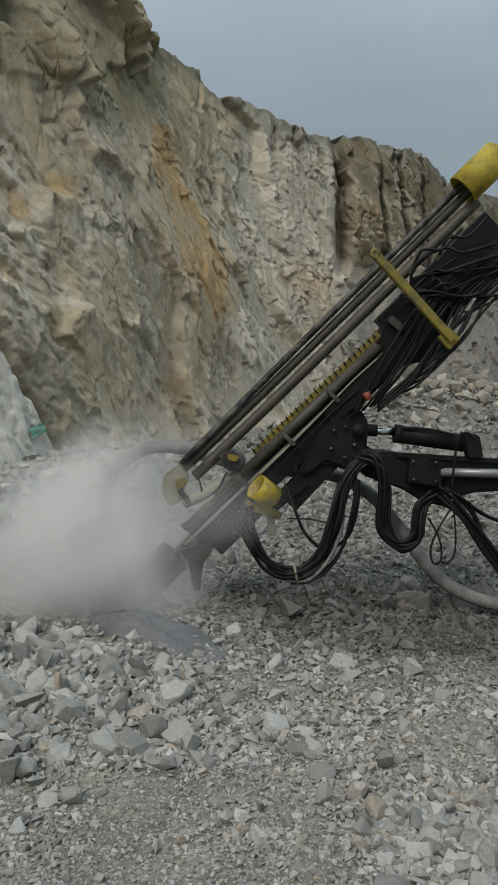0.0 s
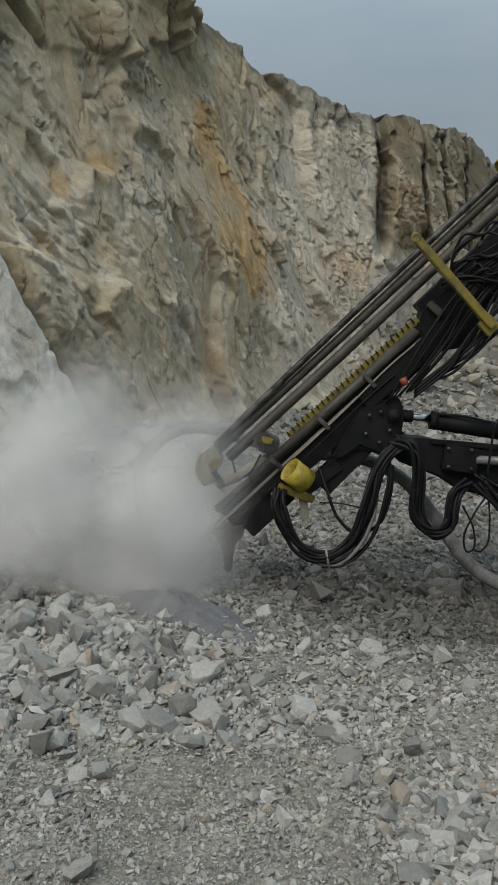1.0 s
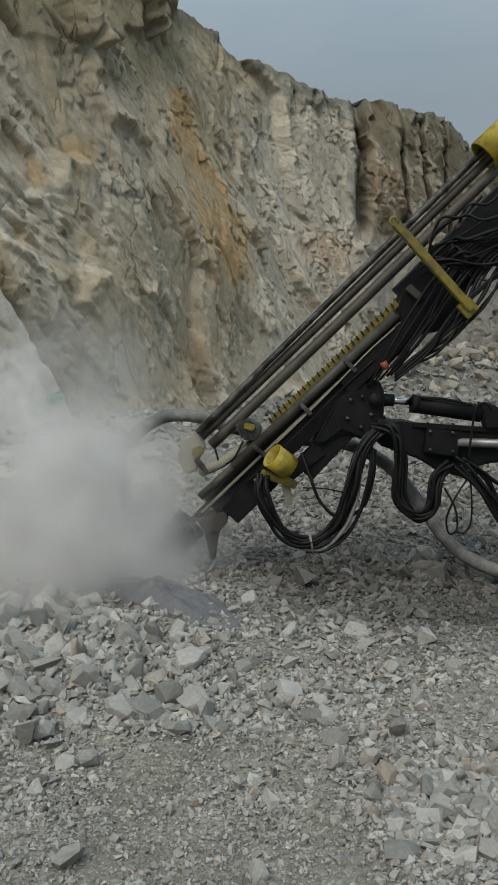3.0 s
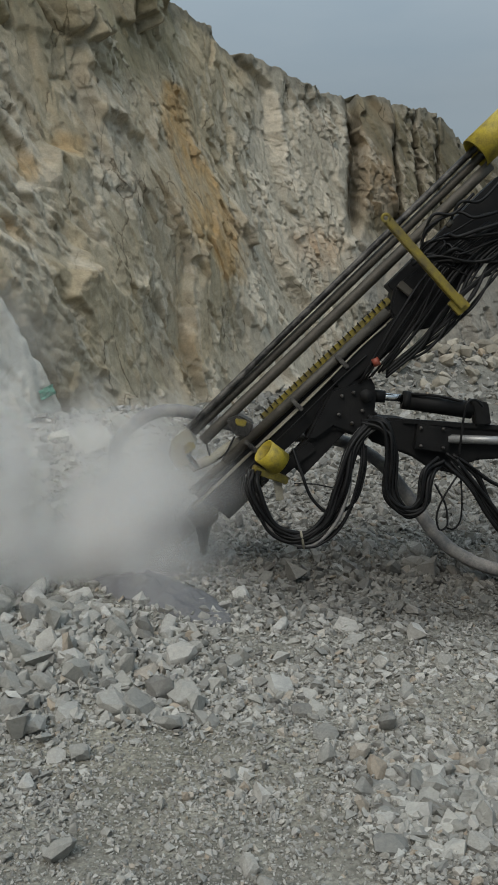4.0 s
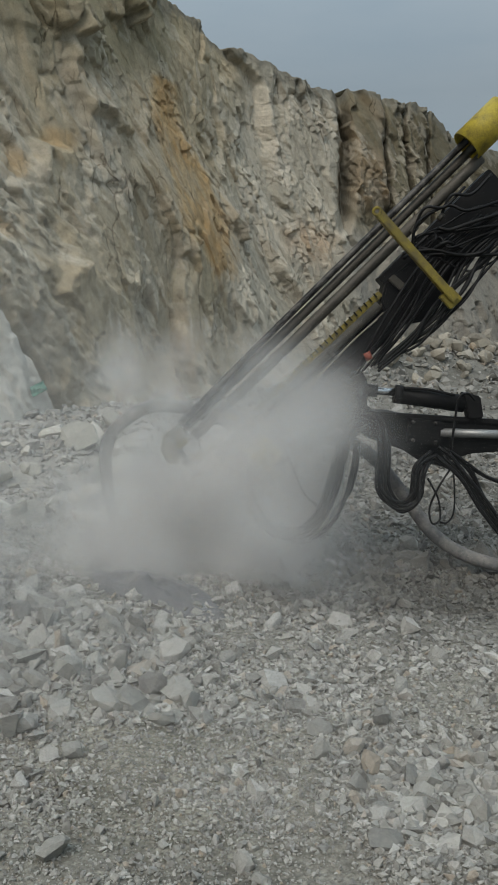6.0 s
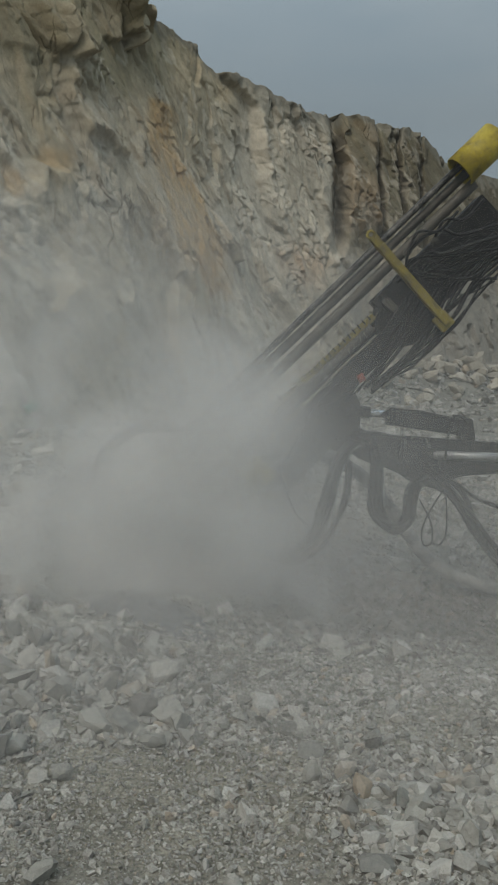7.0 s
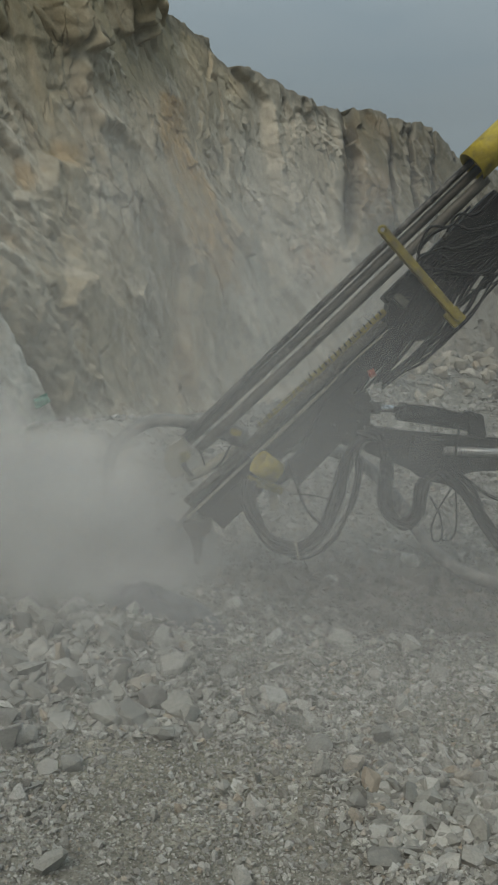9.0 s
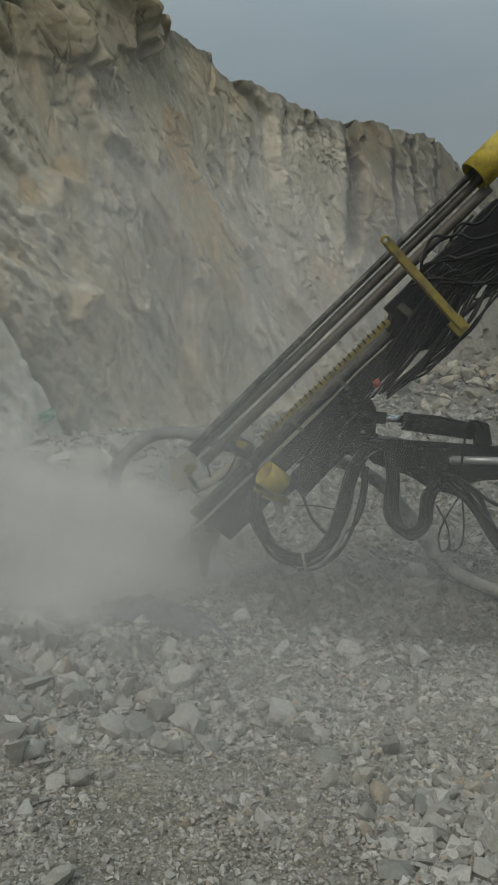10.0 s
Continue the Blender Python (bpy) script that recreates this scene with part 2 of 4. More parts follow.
M_PALE = plain_material("dusty_pale_paint", (0.24, 0.22, 0.16), 0.8, 0.0, dirt_amount=0.5)
M_HOSE = plain_material("grey_suction_hose", (0.11, 0.11, 0.11), 0.65, 0.0, dirt_amount=0.5)
M_ORANGE = plain_material("orange_cap", (0.24, 0.035, 0.012), 0.5, 0.0, dirt_amount=0.2)
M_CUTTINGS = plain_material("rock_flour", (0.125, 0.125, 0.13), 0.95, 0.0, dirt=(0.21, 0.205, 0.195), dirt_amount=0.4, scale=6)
M_GREEN = plain_material("green_sheet", (0.10, 0.30, 0.20), 0.6, 0.0, dirt_amount=0.5, scale=20)


# ---- building helpers ----
def fbm(x, y, z, octaves=4, gain=0.5):
    """Fractal value noise on arrays."""
    total, amp, rng_off = np.zeros_like(x), 1.0, 0
    for o in range(octaves):
        k = 2.0 ** o
        px, py, pz = x * k + 17.3 * o, y * k - 9.1 * o, z * k + 5.7 * o
        ix, iy, iz = np.floor(px), np.floor(py), np.floor(pz)
        fx, fy, fz = px - ix, py - iy, pz - iz
        fx, fy, fz = (f * f * f * (f * (f * 6 - 15) + 10) for f in (fx, fy, fz))

        def h(a, b, c):
            s = np.sin(a * 127.1 + b * 311.7 + c * 74.7) * 43758.5453
            return s - np.floor(s)
        acc = 0
        for dx in (0, 1):
            for dy in (0, 1):
                for dz in (0, 1):
                    wgt = (fx if dx else 1 - fx) * (fy if dy else 1 - fy) * (fz if dz else 1 - fz)
                    acc = acc + wgt * h(ix + dx, iy + dy, iz + dz)
        total = total + amp * (acc * 2 - 1)
        amp *= gain
    return total


def mesh_from(name, verts, faces, material, smooth=False):
    """A mesh from a vertex array and an index array with equal corners per face."""
    me = bpy.data.meshes.new(name)
    verts, faces = np.asarray(verts, np.float32), np.asarray(faces, np.int32)
    n = faces.shape[1]
    me.vertices.add(len(verts))
    me.vertices.foreach_set("co", verts.ravel())
    me.loops.add(faces.size)
    me.loops.foreach_set("vertex_index", faces.ravel())
    me.polygons.add(len(faces))
    me.polygons.foreach_set("loop_start", np.arange(0, faces.size, n, dtype=np.int32))
    me.polygons.foreach_set("loop_total", np.full(len(faces), n, np.int32))
    me.polygons.foreach_set("use_smooth", np.full(len(faces), smooth))
    me.update(calc_edges=True)
    me.materials.append(material)
    return me


def grid_faces(rows, cols):
    i = np.arange(rows - 1)[:, None] * cols + np.arange(cols - 1)[None, :]
    return np.stack([i, i + 1, i + cols + 1, i + cols], -1).reshape(-1, 4)


def paint(me, layer, colours):
    a = me.color_attributes.new(layer, "FLOAT_COLOR", "POINT")
    a.data.foreach_set("color", np.concatenate([colours, np.ones((len(colours), 1))], 1).astype(np.float32).ravel())


def smooth_step(x, a, b):
    t = np.clip((x - a) / (b - a), 0, 1)
    return t * t * (3 - 2 * t)


# ---- the ground ----
FACE_X = np.array([-22.0, -14.0, -8.0, -3.9, -2.3, 1.4, 4.8, 8.2, 13.0, 30.0, 75.0])
FACE_Y = np.array([-30.0, 1.0, 7.0, 12.2, 17.0, 26.5, 30.5, 33.0, 38.0, 56.0, 85.0])


def white_bank(x, y):
    """Freshly broken white rock below the near ledge."""
    n = 0.5 * fbm(x * 0.9, y * 0.9, x * 0 + 5, 3)
    return smooth_step(-x - 0.05 * y + n, 0.9, 1.5) * smooth_step(y + n, 6.9, 7.9) * (1 - smooth_step(y, 14, 18)) * (1 - smooth_step(-x, 9, 12))


def ground_height(x, y):
    z = 0.05 * fbm(x * 0.7, y * 0.7, x * 0 + 3.1, 3) + 0.025 * fbm(x * 2.6, y * 2.6, x * 0, 3)
    heap = np.exp(-(((x + 1.25) / 1.0) ** 2 + ((y - 5.3) / 0.9) ** 2))
    z = z + 0.10 * heap
    dip = np.exp(-(((x - 1.5) / 1.1) ** 2 + ((y - 5.6) / 0.7) ** 2))
    z = z - 0.07 * dip + 0.06 * np.exp(-(((x - 1.2) / 1.6) ** 2 + ((y - 4.7) / 0.35) ** 2))
    z = z + 0.012 * np.clip(y - 9, 0, 30) * (0.4 + 0.6 * smooth_step(-x, -8, 4))
    foot = y - np.interp(x, FACE_X, FACE_Y)
    z = z + 1.15 * smooth_step(foot, -4.2, -0.8) * (1 - smooth_step(foot, 3, 6)) * smooth_step(x, 1.5, 4.5) * (1 + 0.25 * fbm(x * 0.6, y * 0.6, x * 0 + 8, 2))
    z = z + 0.32 * white_bank(x, y) * smooth_step(y, 7.5, 10.5)
    far = smooth_step(np.hypot(x, y), 45, 140)
    return z * (1 - far)


def spread(a, b, n, core_a, core_b):
    """Lines from a to b, dense between core_a and core_b."""
    core = np.linspace(core_a, core_b, n)
    step = core[1] - core[0]
    out_hi, out_lo = [core_b], [core_a]
    s = step
    while out_hi[-1] < b:
        s *= 1.25
        out_hi.append(out_hi[-1] + s)
    s = step
    while out_lo[-1] > a:
        s *= 1.25
        out_lo.append(out_lo[-1] - s)
    return np.concatenate([np.array(out_lo[1:])[::-1], core, np.array(out_hi[1:])])


def darker_ground(x, y):
    """Darker, trodden ground round and behind the boom."""
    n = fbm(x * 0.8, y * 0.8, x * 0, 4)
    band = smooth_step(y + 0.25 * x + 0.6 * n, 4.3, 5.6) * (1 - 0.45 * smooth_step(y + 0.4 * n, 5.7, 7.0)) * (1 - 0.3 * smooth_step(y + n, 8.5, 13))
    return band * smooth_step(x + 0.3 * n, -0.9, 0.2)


def build_ground():
    xs = spread(-3000, 3000, 190, -2.6, 2.8)
    ys = np.concatenate([spread(-3000, 9, 210, 2.4, 8.9)[:-2], np.geomspace(9.0, 40, 90), np.geomspace(44, 3000, 20)])
    ys = np.unique(ys)
    gx, gy = np.meshgrid(xs, ys)
    gz = ground_height(gx, gy)
    me = mesh_from("ground", np.stack([gx, gy, gz], -1).reshape(-1, 3), grid_faces(len(ys), len(xs)), M_GROUND, True)
    x, y = gx.ravel(), gy.ravel()
    n = fbm(x * 0.8, y * 0.8, x * 0, 4)
    darker = darker_ground(x, y)[:, None]
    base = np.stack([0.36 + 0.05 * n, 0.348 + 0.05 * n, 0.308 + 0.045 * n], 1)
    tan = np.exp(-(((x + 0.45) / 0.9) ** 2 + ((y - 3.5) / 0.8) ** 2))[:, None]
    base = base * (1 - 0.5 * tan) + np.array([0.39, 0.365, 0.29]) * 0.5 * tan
    base = base * (1 - darker * np.array([0.60, 0.605, 0.61]))
    bank = white_bank(x, y)[:, None]
    base = base * (1 - 0.85 * bank) + np.array([0.50, 0.485, 0.445]) * 0.85 * bank
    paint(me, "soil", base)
    return tagged(new("ground", me), "pale crushed limestone quarry floor with darker patches", "ground", kind="structure")


# ---- the quarry face ----
def slabs(p, q, cell_p, cell_q, seed, step, slope):
    """Jointed rock: cells on a jittered lattice, each a tilted plane that stands proud or back. p runs across the joints, q along.
    Returns depth, closeness to the next joint, and one random number per cell."""
    cp, cq = p / cell_p, q / cell_q
    ip, iq = np.floor(cp), np.floor(cq)
    first, second = np.full(p.shape, 1e9), np.full(p.shape, 1e9)
    depth, pick = np.zeros(p.shape), np.zeros(p.shape)

    def h(i, j, k):
        w = np.sin(i * 127.1 + j * 311.7 + k * 74.7 + seed * 13.7) * 43758.5453
        return w - np.floor(w)
    for di in (-1, 0, 1):
        for dj in (-1, 0, 1):
            i, j = ip + di, iq + dj
            dp, dq = cp - i - 0.1 - 0.8 * h(i, j, 1), cq - j - 0.1 - 0.8 * h(i, j, 2)
            near = np.abs(dp) + np.abs(dq) + 0.35 * np.maximum(np.abs(dp), np.abs(dq))
            val = step * (2 * h(i, j, 3) - 1) + slope * (2 * h(i, j, 4) - 1) * dp * cell_p + 0.6 * slope * (2 * h(i, j, 5) - 1.25) * dq * cell_q
            closer = near < first
            second = np.where(closer, first, np.minimum(second, near))
            first, depth, pick = np.where(closer, near, first), np.where(closer, val, depth), np.where(closer, h(i, j, 6), pick)
    return depth, second - first, pick


def worn(d, reach):
    """Depth with its steps rounded over a few grid lines."""
    w = np.hanning(2 * reach + 3)[1:-1]
    w = w / w.sum()
    padded = np.pad(d, reach, "edge")
    rows = sum(w[i] * padded[i:i + d.shape[0], :] for i in range(len(w)))
    return sum(w[i] * rows[:, i:i + d.shape[1]] for i in range(len(w)))


def build_cliff():
    run = np.concatenate([[0], np.cumsum(np.hypot(np.diff(FACE_X), np.diff(FACE_Y)))])
    u = np.concatenate([np.linspace(0, 45.5, 60)[:-1], np.linspace(45.5, 63, 800)[:-1], np.linspace(63, 80, 430)[:-1], np.linspace(80, run[-1], 80)])
    k = np.hanning(41)
    fine_u = np.linspace(0, run[-1], 1200)
    bx = np.interp(fine_u, run, FACE_X)
    by = np.interp(fine_u, run, FACE_Y)
    pad = 20
    bx = np.convolve(np.pad(bx, pad, "edge"), k / k.sum(), "valid")
    by = np.convolve(np.pad(by, pad, "edge"), k / k.sum(), "valid")
    px, py = np.interp(u, fine_u, bx), np.interp(u, fine_u, by)
    tx, ty = np.gradient(px, u), np.gradient(py, u)
    ln = np.hypot(tx, ty)
    nx, ny = ty / ln, -tx / ln
    xt = px - 2.7 * nx
    top = np.interp(xt, [-9, -4.05, -3.42, -3.24, -3.17, -1.0, 1.4, 2.0, 4.8, 7.6, 8.4, 9.0, 20], [15.5, 14.0, 12.9, 11.6, 10.45, 10.3, 10.05, 10.05, 10.5, 10.25, 9.8, 9.3, 9.6])
    top = top + 0.12 * fbm(u * 0.9, u * 0, u * 0, 3) + 0.09 * fbm(u * 3.1, u * 0 + 4, u * 0, 3)
    v = np.linspace(0, 1, 430)
    U, V = np.meshgrid(u, v)
    Z = V * np.broadcast_to(top, U.shape) - 0.4 * (1 - V)
    lean = 0.24 * Z + 0.035 * np.maximum(0, Z - 3)
    X0, Y0 = px - lean * nx, py - lean * ny
    wob = 0.5 * fbm(U * 0.5, Z * 0.5, U * 0 + 7, 3)
    wib = 0.07 * fbm(U * 2.1, Z * 1.6, U * 0 + 3, 3)
    n1, n2, n3 = (fbm(U * s + o, Z * s * 0.7, U * 0 + o, 4) for s, o in ((0.35, 1), (0.8, 5), (1.6, 9)))
    # two sets of joints: steep ones in the tall face, and a set falling outward in the near lower part
    low = smooth_step(-X0 + 0.5 * n1, 2.2, 3.0) * (1 - smooth_step(Z + 0.6 * n1, 4.0, 5.0))
    steep, along = U + 0.16 * Z + 0.35 * wob + wib, Z + 0.3 * wob
    fall, down = (Z + 0.85 * U) * 0.76 + 0.2 * wob + wib, (U - 0.85 * Z) * 0.76
    parts_of = []
    for p, q, seed in ((steep, along, 1), (fall, down, 31)):
        w1 = slabs(p, q, 2.1, 5.2, seed, 0.11, 0.13)
        w2 = slabs(p - 0.05 * q, q, 0.85, 2.3, seed + 1, 0.045, 0.16)
        w3 = slabs(p + 0.14 * q, q + wib, 0.34, 0.80, seed + 2, 0.020, 0.24)
        w4 = slabs(p - 0.15 * q, q - 0.2 * p + wib, 0.13, 0.24, seed + 3, 0.010, 0.28)
        parts_of.append((w1, w2, w3, w4))

    def both(level, item):
        return parts_of[0][level][item] * (1 - low) + parts_of[1][level][item] * low
    d1, d2, d3, d4 = worn(both(0, 0), 4), worn(both(1, 0), 2), worn(both(2, 0), 1), both(3, 0)
    e1, e2, e3 = (both(i, 1) for i in range(3))
    r1, r2, r3 = (both(i, 2) for i in range(3))
    rough = smooth_step(0.9 * n2 + 0.7 * (r2 - 0.5) + 0.4 * n3, -0.35, 0.55)
    out = 0.45 * fbm(U * 0.16, Z * 0.16, U * 0 + 11, 3) + d1 + d2 * (0.55 + 0.6 * rough) + d3 * (0.3 + 1.2 * rough) + d4 * (0.3 + 1.4 * rough)
    out = out + 0.012 * fbm(U * 7.0 + 1.5 * Z, Z * 6.0, U * 0, 3, 0.65)
    split = smooth_step(fbm(U * 0.45, Z * 0.3, U * 0 + 21, 2), -0.1, 0.4)
    gap = smooth_step(fbm(U * 1.3, Z * 0.8, U * 0 + 41, 2), 0.05, 0.35)
    out = out - 0.11 * np.exp(-(e1 / 0.045) ** 2) * split - 0.07 * np.exp(-(e2 / 0.06) ** 2) * gap
    # broken blocks that overhang high on the near shoulder
    crown = smooth_step(Z - 7.1 - 1.15 * (X0 + 4.6) + 0.25 * wob + 0.9 * (r2 - 0.5), 0.0, 0.22) * smooth_step(-X0, 2.45, 2.75)
    da, ea, ra = slabs(U + 0.35 * Z + 0.3 * wob, Z - 0.1 * U, 1.5, 3.2, 9, 0.26, 0.26)
    out = out + crown * (0.22 + worn(da, 2) - 0.45 * np.exp(-(ea / 0.10) ** 2))
    # stepped ledges near the orange block
    shelf = np.exp(-(((X0 + 4.1) / 0.42) ** 2)) * smooth_step(Z, 2.4, 3.0) * (1 - smooth_step(Z, 6.2, 6.8))
    tread = (Z * 0.8 + 0.55 * U + 0.6 * wob) % 1.0
    out = out + 0.12 * worn(shelf * (0.5 - tread), 2) * (1 + 0.4 * n3)
    notch = np.exp(-(((X0 + 3.52) / 0.13) ** 2 + ((Z - 3.35 + 1.2 * (X0 + 3.52)) / 0.42) ** 2) ** 2)
    out = out - 0.12 * notch
    # upright columns with deep cracks on the far bastion
    bast = smooth_step(X0, 3.0, 3.6) * smooth_step(Z + 0.5 * wob, 5.2, 6.2)
    across = X0 + 0.14 * wob + 0.10 * (8 - Z)
    proud = np.interp(across, [3.1, 3.6, 4.65, 5.0, 5.7, 6.1, 6.8, 7.2, 9.0], [0, 0.55, 0.5, 0.1, 0.15, 0.4, 0.35, 0.1, 0.2])
    cut_back = -bast * proud
    for at, wide, cut in ((3.18, 0.20, 1.6), (4.85, 0.11, 1.0), (5.9, 0.09, 0.8), (7.0, 0.08, 0.7)):
        cut_back = cut_back + cut * np.exp(-((across - at) / wide) ** 2) * smooth_step(Z + 0.6 * wob, 4.7, 5.9) * (1 - 0.6 * smooth_step(Z, 8.8, 9.8))
    # low ledge in front, split off by an open joint
    edge = 1.62 - (X0 + 3.9) * 2.3 - Z + 0.22 * wob + 0.9 * wib
    near = smooth_step(-X0, 2.5, 2.9)
    ledge = smooth_step(edge, 0.0, 0.06) * near
    out = out * (1 - 0.45 * ledge) + 0.30 * ledge - 0.80 * np.exp(-((edge + 0.07) / 0.10) ** 2) * near
    # talus at the foot
    out = out + 0.9 * smooth_step(X0, -3.0, -1.0) * np.exp(-np.maximum(Z, 0) / 0.4) * (0.6 + 0.4 * fbm(U * 0.4, Z, U * 0, 2))
    X, Y = X0 + out * nx, Y0 + out * ny + cut_back
    # flat bench on top, running back
    back = np.array([0.5, 1.5, 4, 10, 30, 90, 400])[:, None]
    bX, bY = X[-1] - nx * back, Y[-1] - ny * back
    bZ = Z[-1] + 0.12 * fbm(bX, bY, bX * 0, 3) - 0.01 * np.minimum(back, 30)
    XX, YY, ZZ = np.vstack([X, bX]), np.vstack([Y, bY]), np.vstack([Z, bZ])
    me = mesh_from("quarry_face", np.stack([XX, YY, ZZ], -1).reshape(-1, 3), grid_faces(*XX.shape), M_CLIFF, True)
    # rock colours: beige, blue-grey, white spall, ochre stains, slab by slab
    beige, grey = np.array([0.455, 0.395, 0.29]), np.array([0.42, 0.40, 0.35])
    white, ochre, olive = np.array([0.67, 0.63, 0.55]), np.array([0.44, 0.27, 0.09]), np.array([0.255, 0.235, 0.16])
    pink, slate = np.array([0.50, 0.385, 0.285]), np.array([0.36, 0.35, 0.32])
    col = np.broadcast_to(beige, U.shape + (3,)).copy()

    def lay(mask, c, k=1.0):
        m = (np.clip(mask, 0, 1) * k)[..., None]
        col[:] = col * (1 - m) + c * m
    far_grey = smooth_step(X0 + 0.5 * n1 + 0.3 * n2, -1.3, -0.2) * (1 - smooth_step(X0 + n1, 3.0, 4.5))
    lay(far_grey, grey, 0.8)
    lay(smooth_step(r1 + 0.6 * n1, 0.62, 0.75), grey, 0.35)
    slab = np.exp(-(((X0 + 3.15 + 0.10 * (Z - 5)) / 0.36) ** 2 + ((Z - 5.0) / 2.1) ** 2) ** 2)
    lay(slab * (0.8 + 0.4 * n3), slate * 1.15, 0.42)
    lay(smooth_step(r2 + 0.4 * n2, 0.75, 0.85), slate, 0.22)
    lay(smooth_step(r2 - 0.4 * n2, 0.80, 0.9) * (1 - far_grey), pink, 0.15)
    lay(smooth_step(Z + n1 - 5.9 - 0.9 * (X0 + 4.6), 0.0, 1.2) * smooth_step(-X0, 1.7, 2.4), olive, 0.85)
    lay(crown * (ra > 0.65), beige * 0.85, 0.5)
    lay(smooth_step(X0 + 0.5 * n1, 3.0, 3.6) * smooth_step(Z + 0.6 * n2, 5.0, 6.0), olive, 0.75)
    col *= (1 - 0.30 * smooth_step(X0 + 0.4 * n1, 2.7, 3.3) * smooth_step(Z + 0.5 * n2, 4.4, 5.6))[..., None]
    lay(bast * smooth_step(across, 3.2, 3.5) * (1 - smooth_step(across, 4.6, 4.9)) * (0.5 + 0.5 * n2), np.array([0.34, 0.23, 0.13]), 0.6)
    # the ochre stain: a narrow strip above that widens and breaks up below
    mid = np.interp(Z, [3.2, 4.2, 5.5, 6.6, 8.2], [-0.75, -1.05, -1.5, -1.95, -2.22])
    half = np.interp(Z, [3.2, 4.2, 5.5, 6.6, 8.2], [0.34, 0.74, 0.68, 0.40, 0.17])
    off = (X0 - mid + 0.10 * n2 + 0.07 * n3) / half
    streak = (1 - smooth_step(np.abs(off), 0.6, 1.25)) * smooth_step(Z + 0.3 * n3, 3.0, 3.6) * (1 - smooth_step(Z, 8.0, 8.15))
    lay(streak * (0.72 + 0.55 * n3 + 0.4 * (r3 - 0.5)), ochre, 0.74)
    trail = np.exp(-(((X0 + 2.0 + 0.20 * (Z - 4)) / 0.30) ** 2)) * smooth_step(Z, 0.3, 1.2) * (1 - smooth_step(Z, 6.0, 7.5))
    lay(trail * (0.5 + 0.6 * n3), ochre * 1.15, 0.30)
    foot = np.exp(-(((X0 + 1.45 + 0.2 * n2) / 0.35) ** 2 + ((Z - 0.9) / 0.8) ** 2))
    lay(foot * (0.7 + 0.6 * n3), ochre * 1.15, 0.65)
    blush = np.exp(-(((X0 - 1.9 + 0.4 * n2) / 0.9) ** 2 + ((Z - 4.5 + 0.4 * n3) / 0.6) ** 2))
    lay(blush, np.array([0.56, 0.41, 0.28]), 0.75)
    for at_x, at_z, wide, high, kk in ((-3.90, 4.62, 0.085, 0.27, 0.95), (-3.99, 3.42, 0.15, 0.24, 0.6), (-3.62, 5.35, 0.14, 0.25, 0.5), (-4.05, 4.45, 0.12, 0.2, 0.5)):
        patch = np.exp(-(((X0 - at_x + 0.03 * n3) / wide) ** 4 + ((Z - at_z) / high) ** 4))
        lay(patch, ochre * 1.1, kk)
    lay(shelf * (tread < 0.45) * (0.7 + 0.6 * n3), white, 0.55)
    lay(np.exp(-np.maximum(Z, 0) / 0.5) * (1 - ledge), np.array([0.42, 0.40, 0.36]), 0.6)
    # white spalls and chalky runs, and dark soil along the crest
    spall = smooth_step(r3 + 0.9 * n3 + 0.5 * rough, 0.95, 1.15)
    lay(spall * (1 - 0.7 * streak) * (1 - 0.6 * crown), white, 0.36)
    chalk = smooth_step(fbm(U * 1.7 + 0.30 * Z, Z * 0.4, U * 0 + 31, 4, 0.6), 0.15, 0.65)
    lay(chalk * (1 - 0.8 * streak) * (0.35 + 0.65 * far_grey) * (1 - 0.6 * crown), white, 0.42)
    col *= (1.0 + 0.10 * fbm(U * 2.5 + 0.45 * Z, Z * 0.7, out * 3.0 + 1, 4, 0.6))[..., None]
    # tone falls off to the right; shade at the far end is painted in
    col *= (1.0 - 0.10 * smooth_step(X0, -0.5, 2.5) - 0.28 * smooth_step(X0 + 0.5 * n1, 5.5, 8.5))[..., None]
    col *= np.array([1.05, 1.01, 0.945])
    lay(smooth_step(X0 + 0.5 * n1, 2.6, 3.6) * (1 - smooth_step(Z, 4.5, 5.5)), slate * 0.66, 0.75)
    col *= (1 - 0.18 * bast)[..., None]
    lay(smooth_step(Z - top + 0.25 * n3, -0.55, -0.15) * smooth_step(X0, -2.75, -2.6), np.array([0.20, 0.19, 0.155]), 0.75)
    lay(ledge * (0.85 + 0.3 * n3), np.array([0.78, 0.745, 0.67]), 0.88)
    call = np.concatenate([col, np.repeat(col[-1:] * np.array([0.8, 0.8, 0.72]), len(back), 0)], 0)
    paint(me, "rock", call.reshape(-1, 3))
    return tagged(new("quarry_face", me), "blasted limestone quarry face with ochre stains", "cliff", kind="structure")


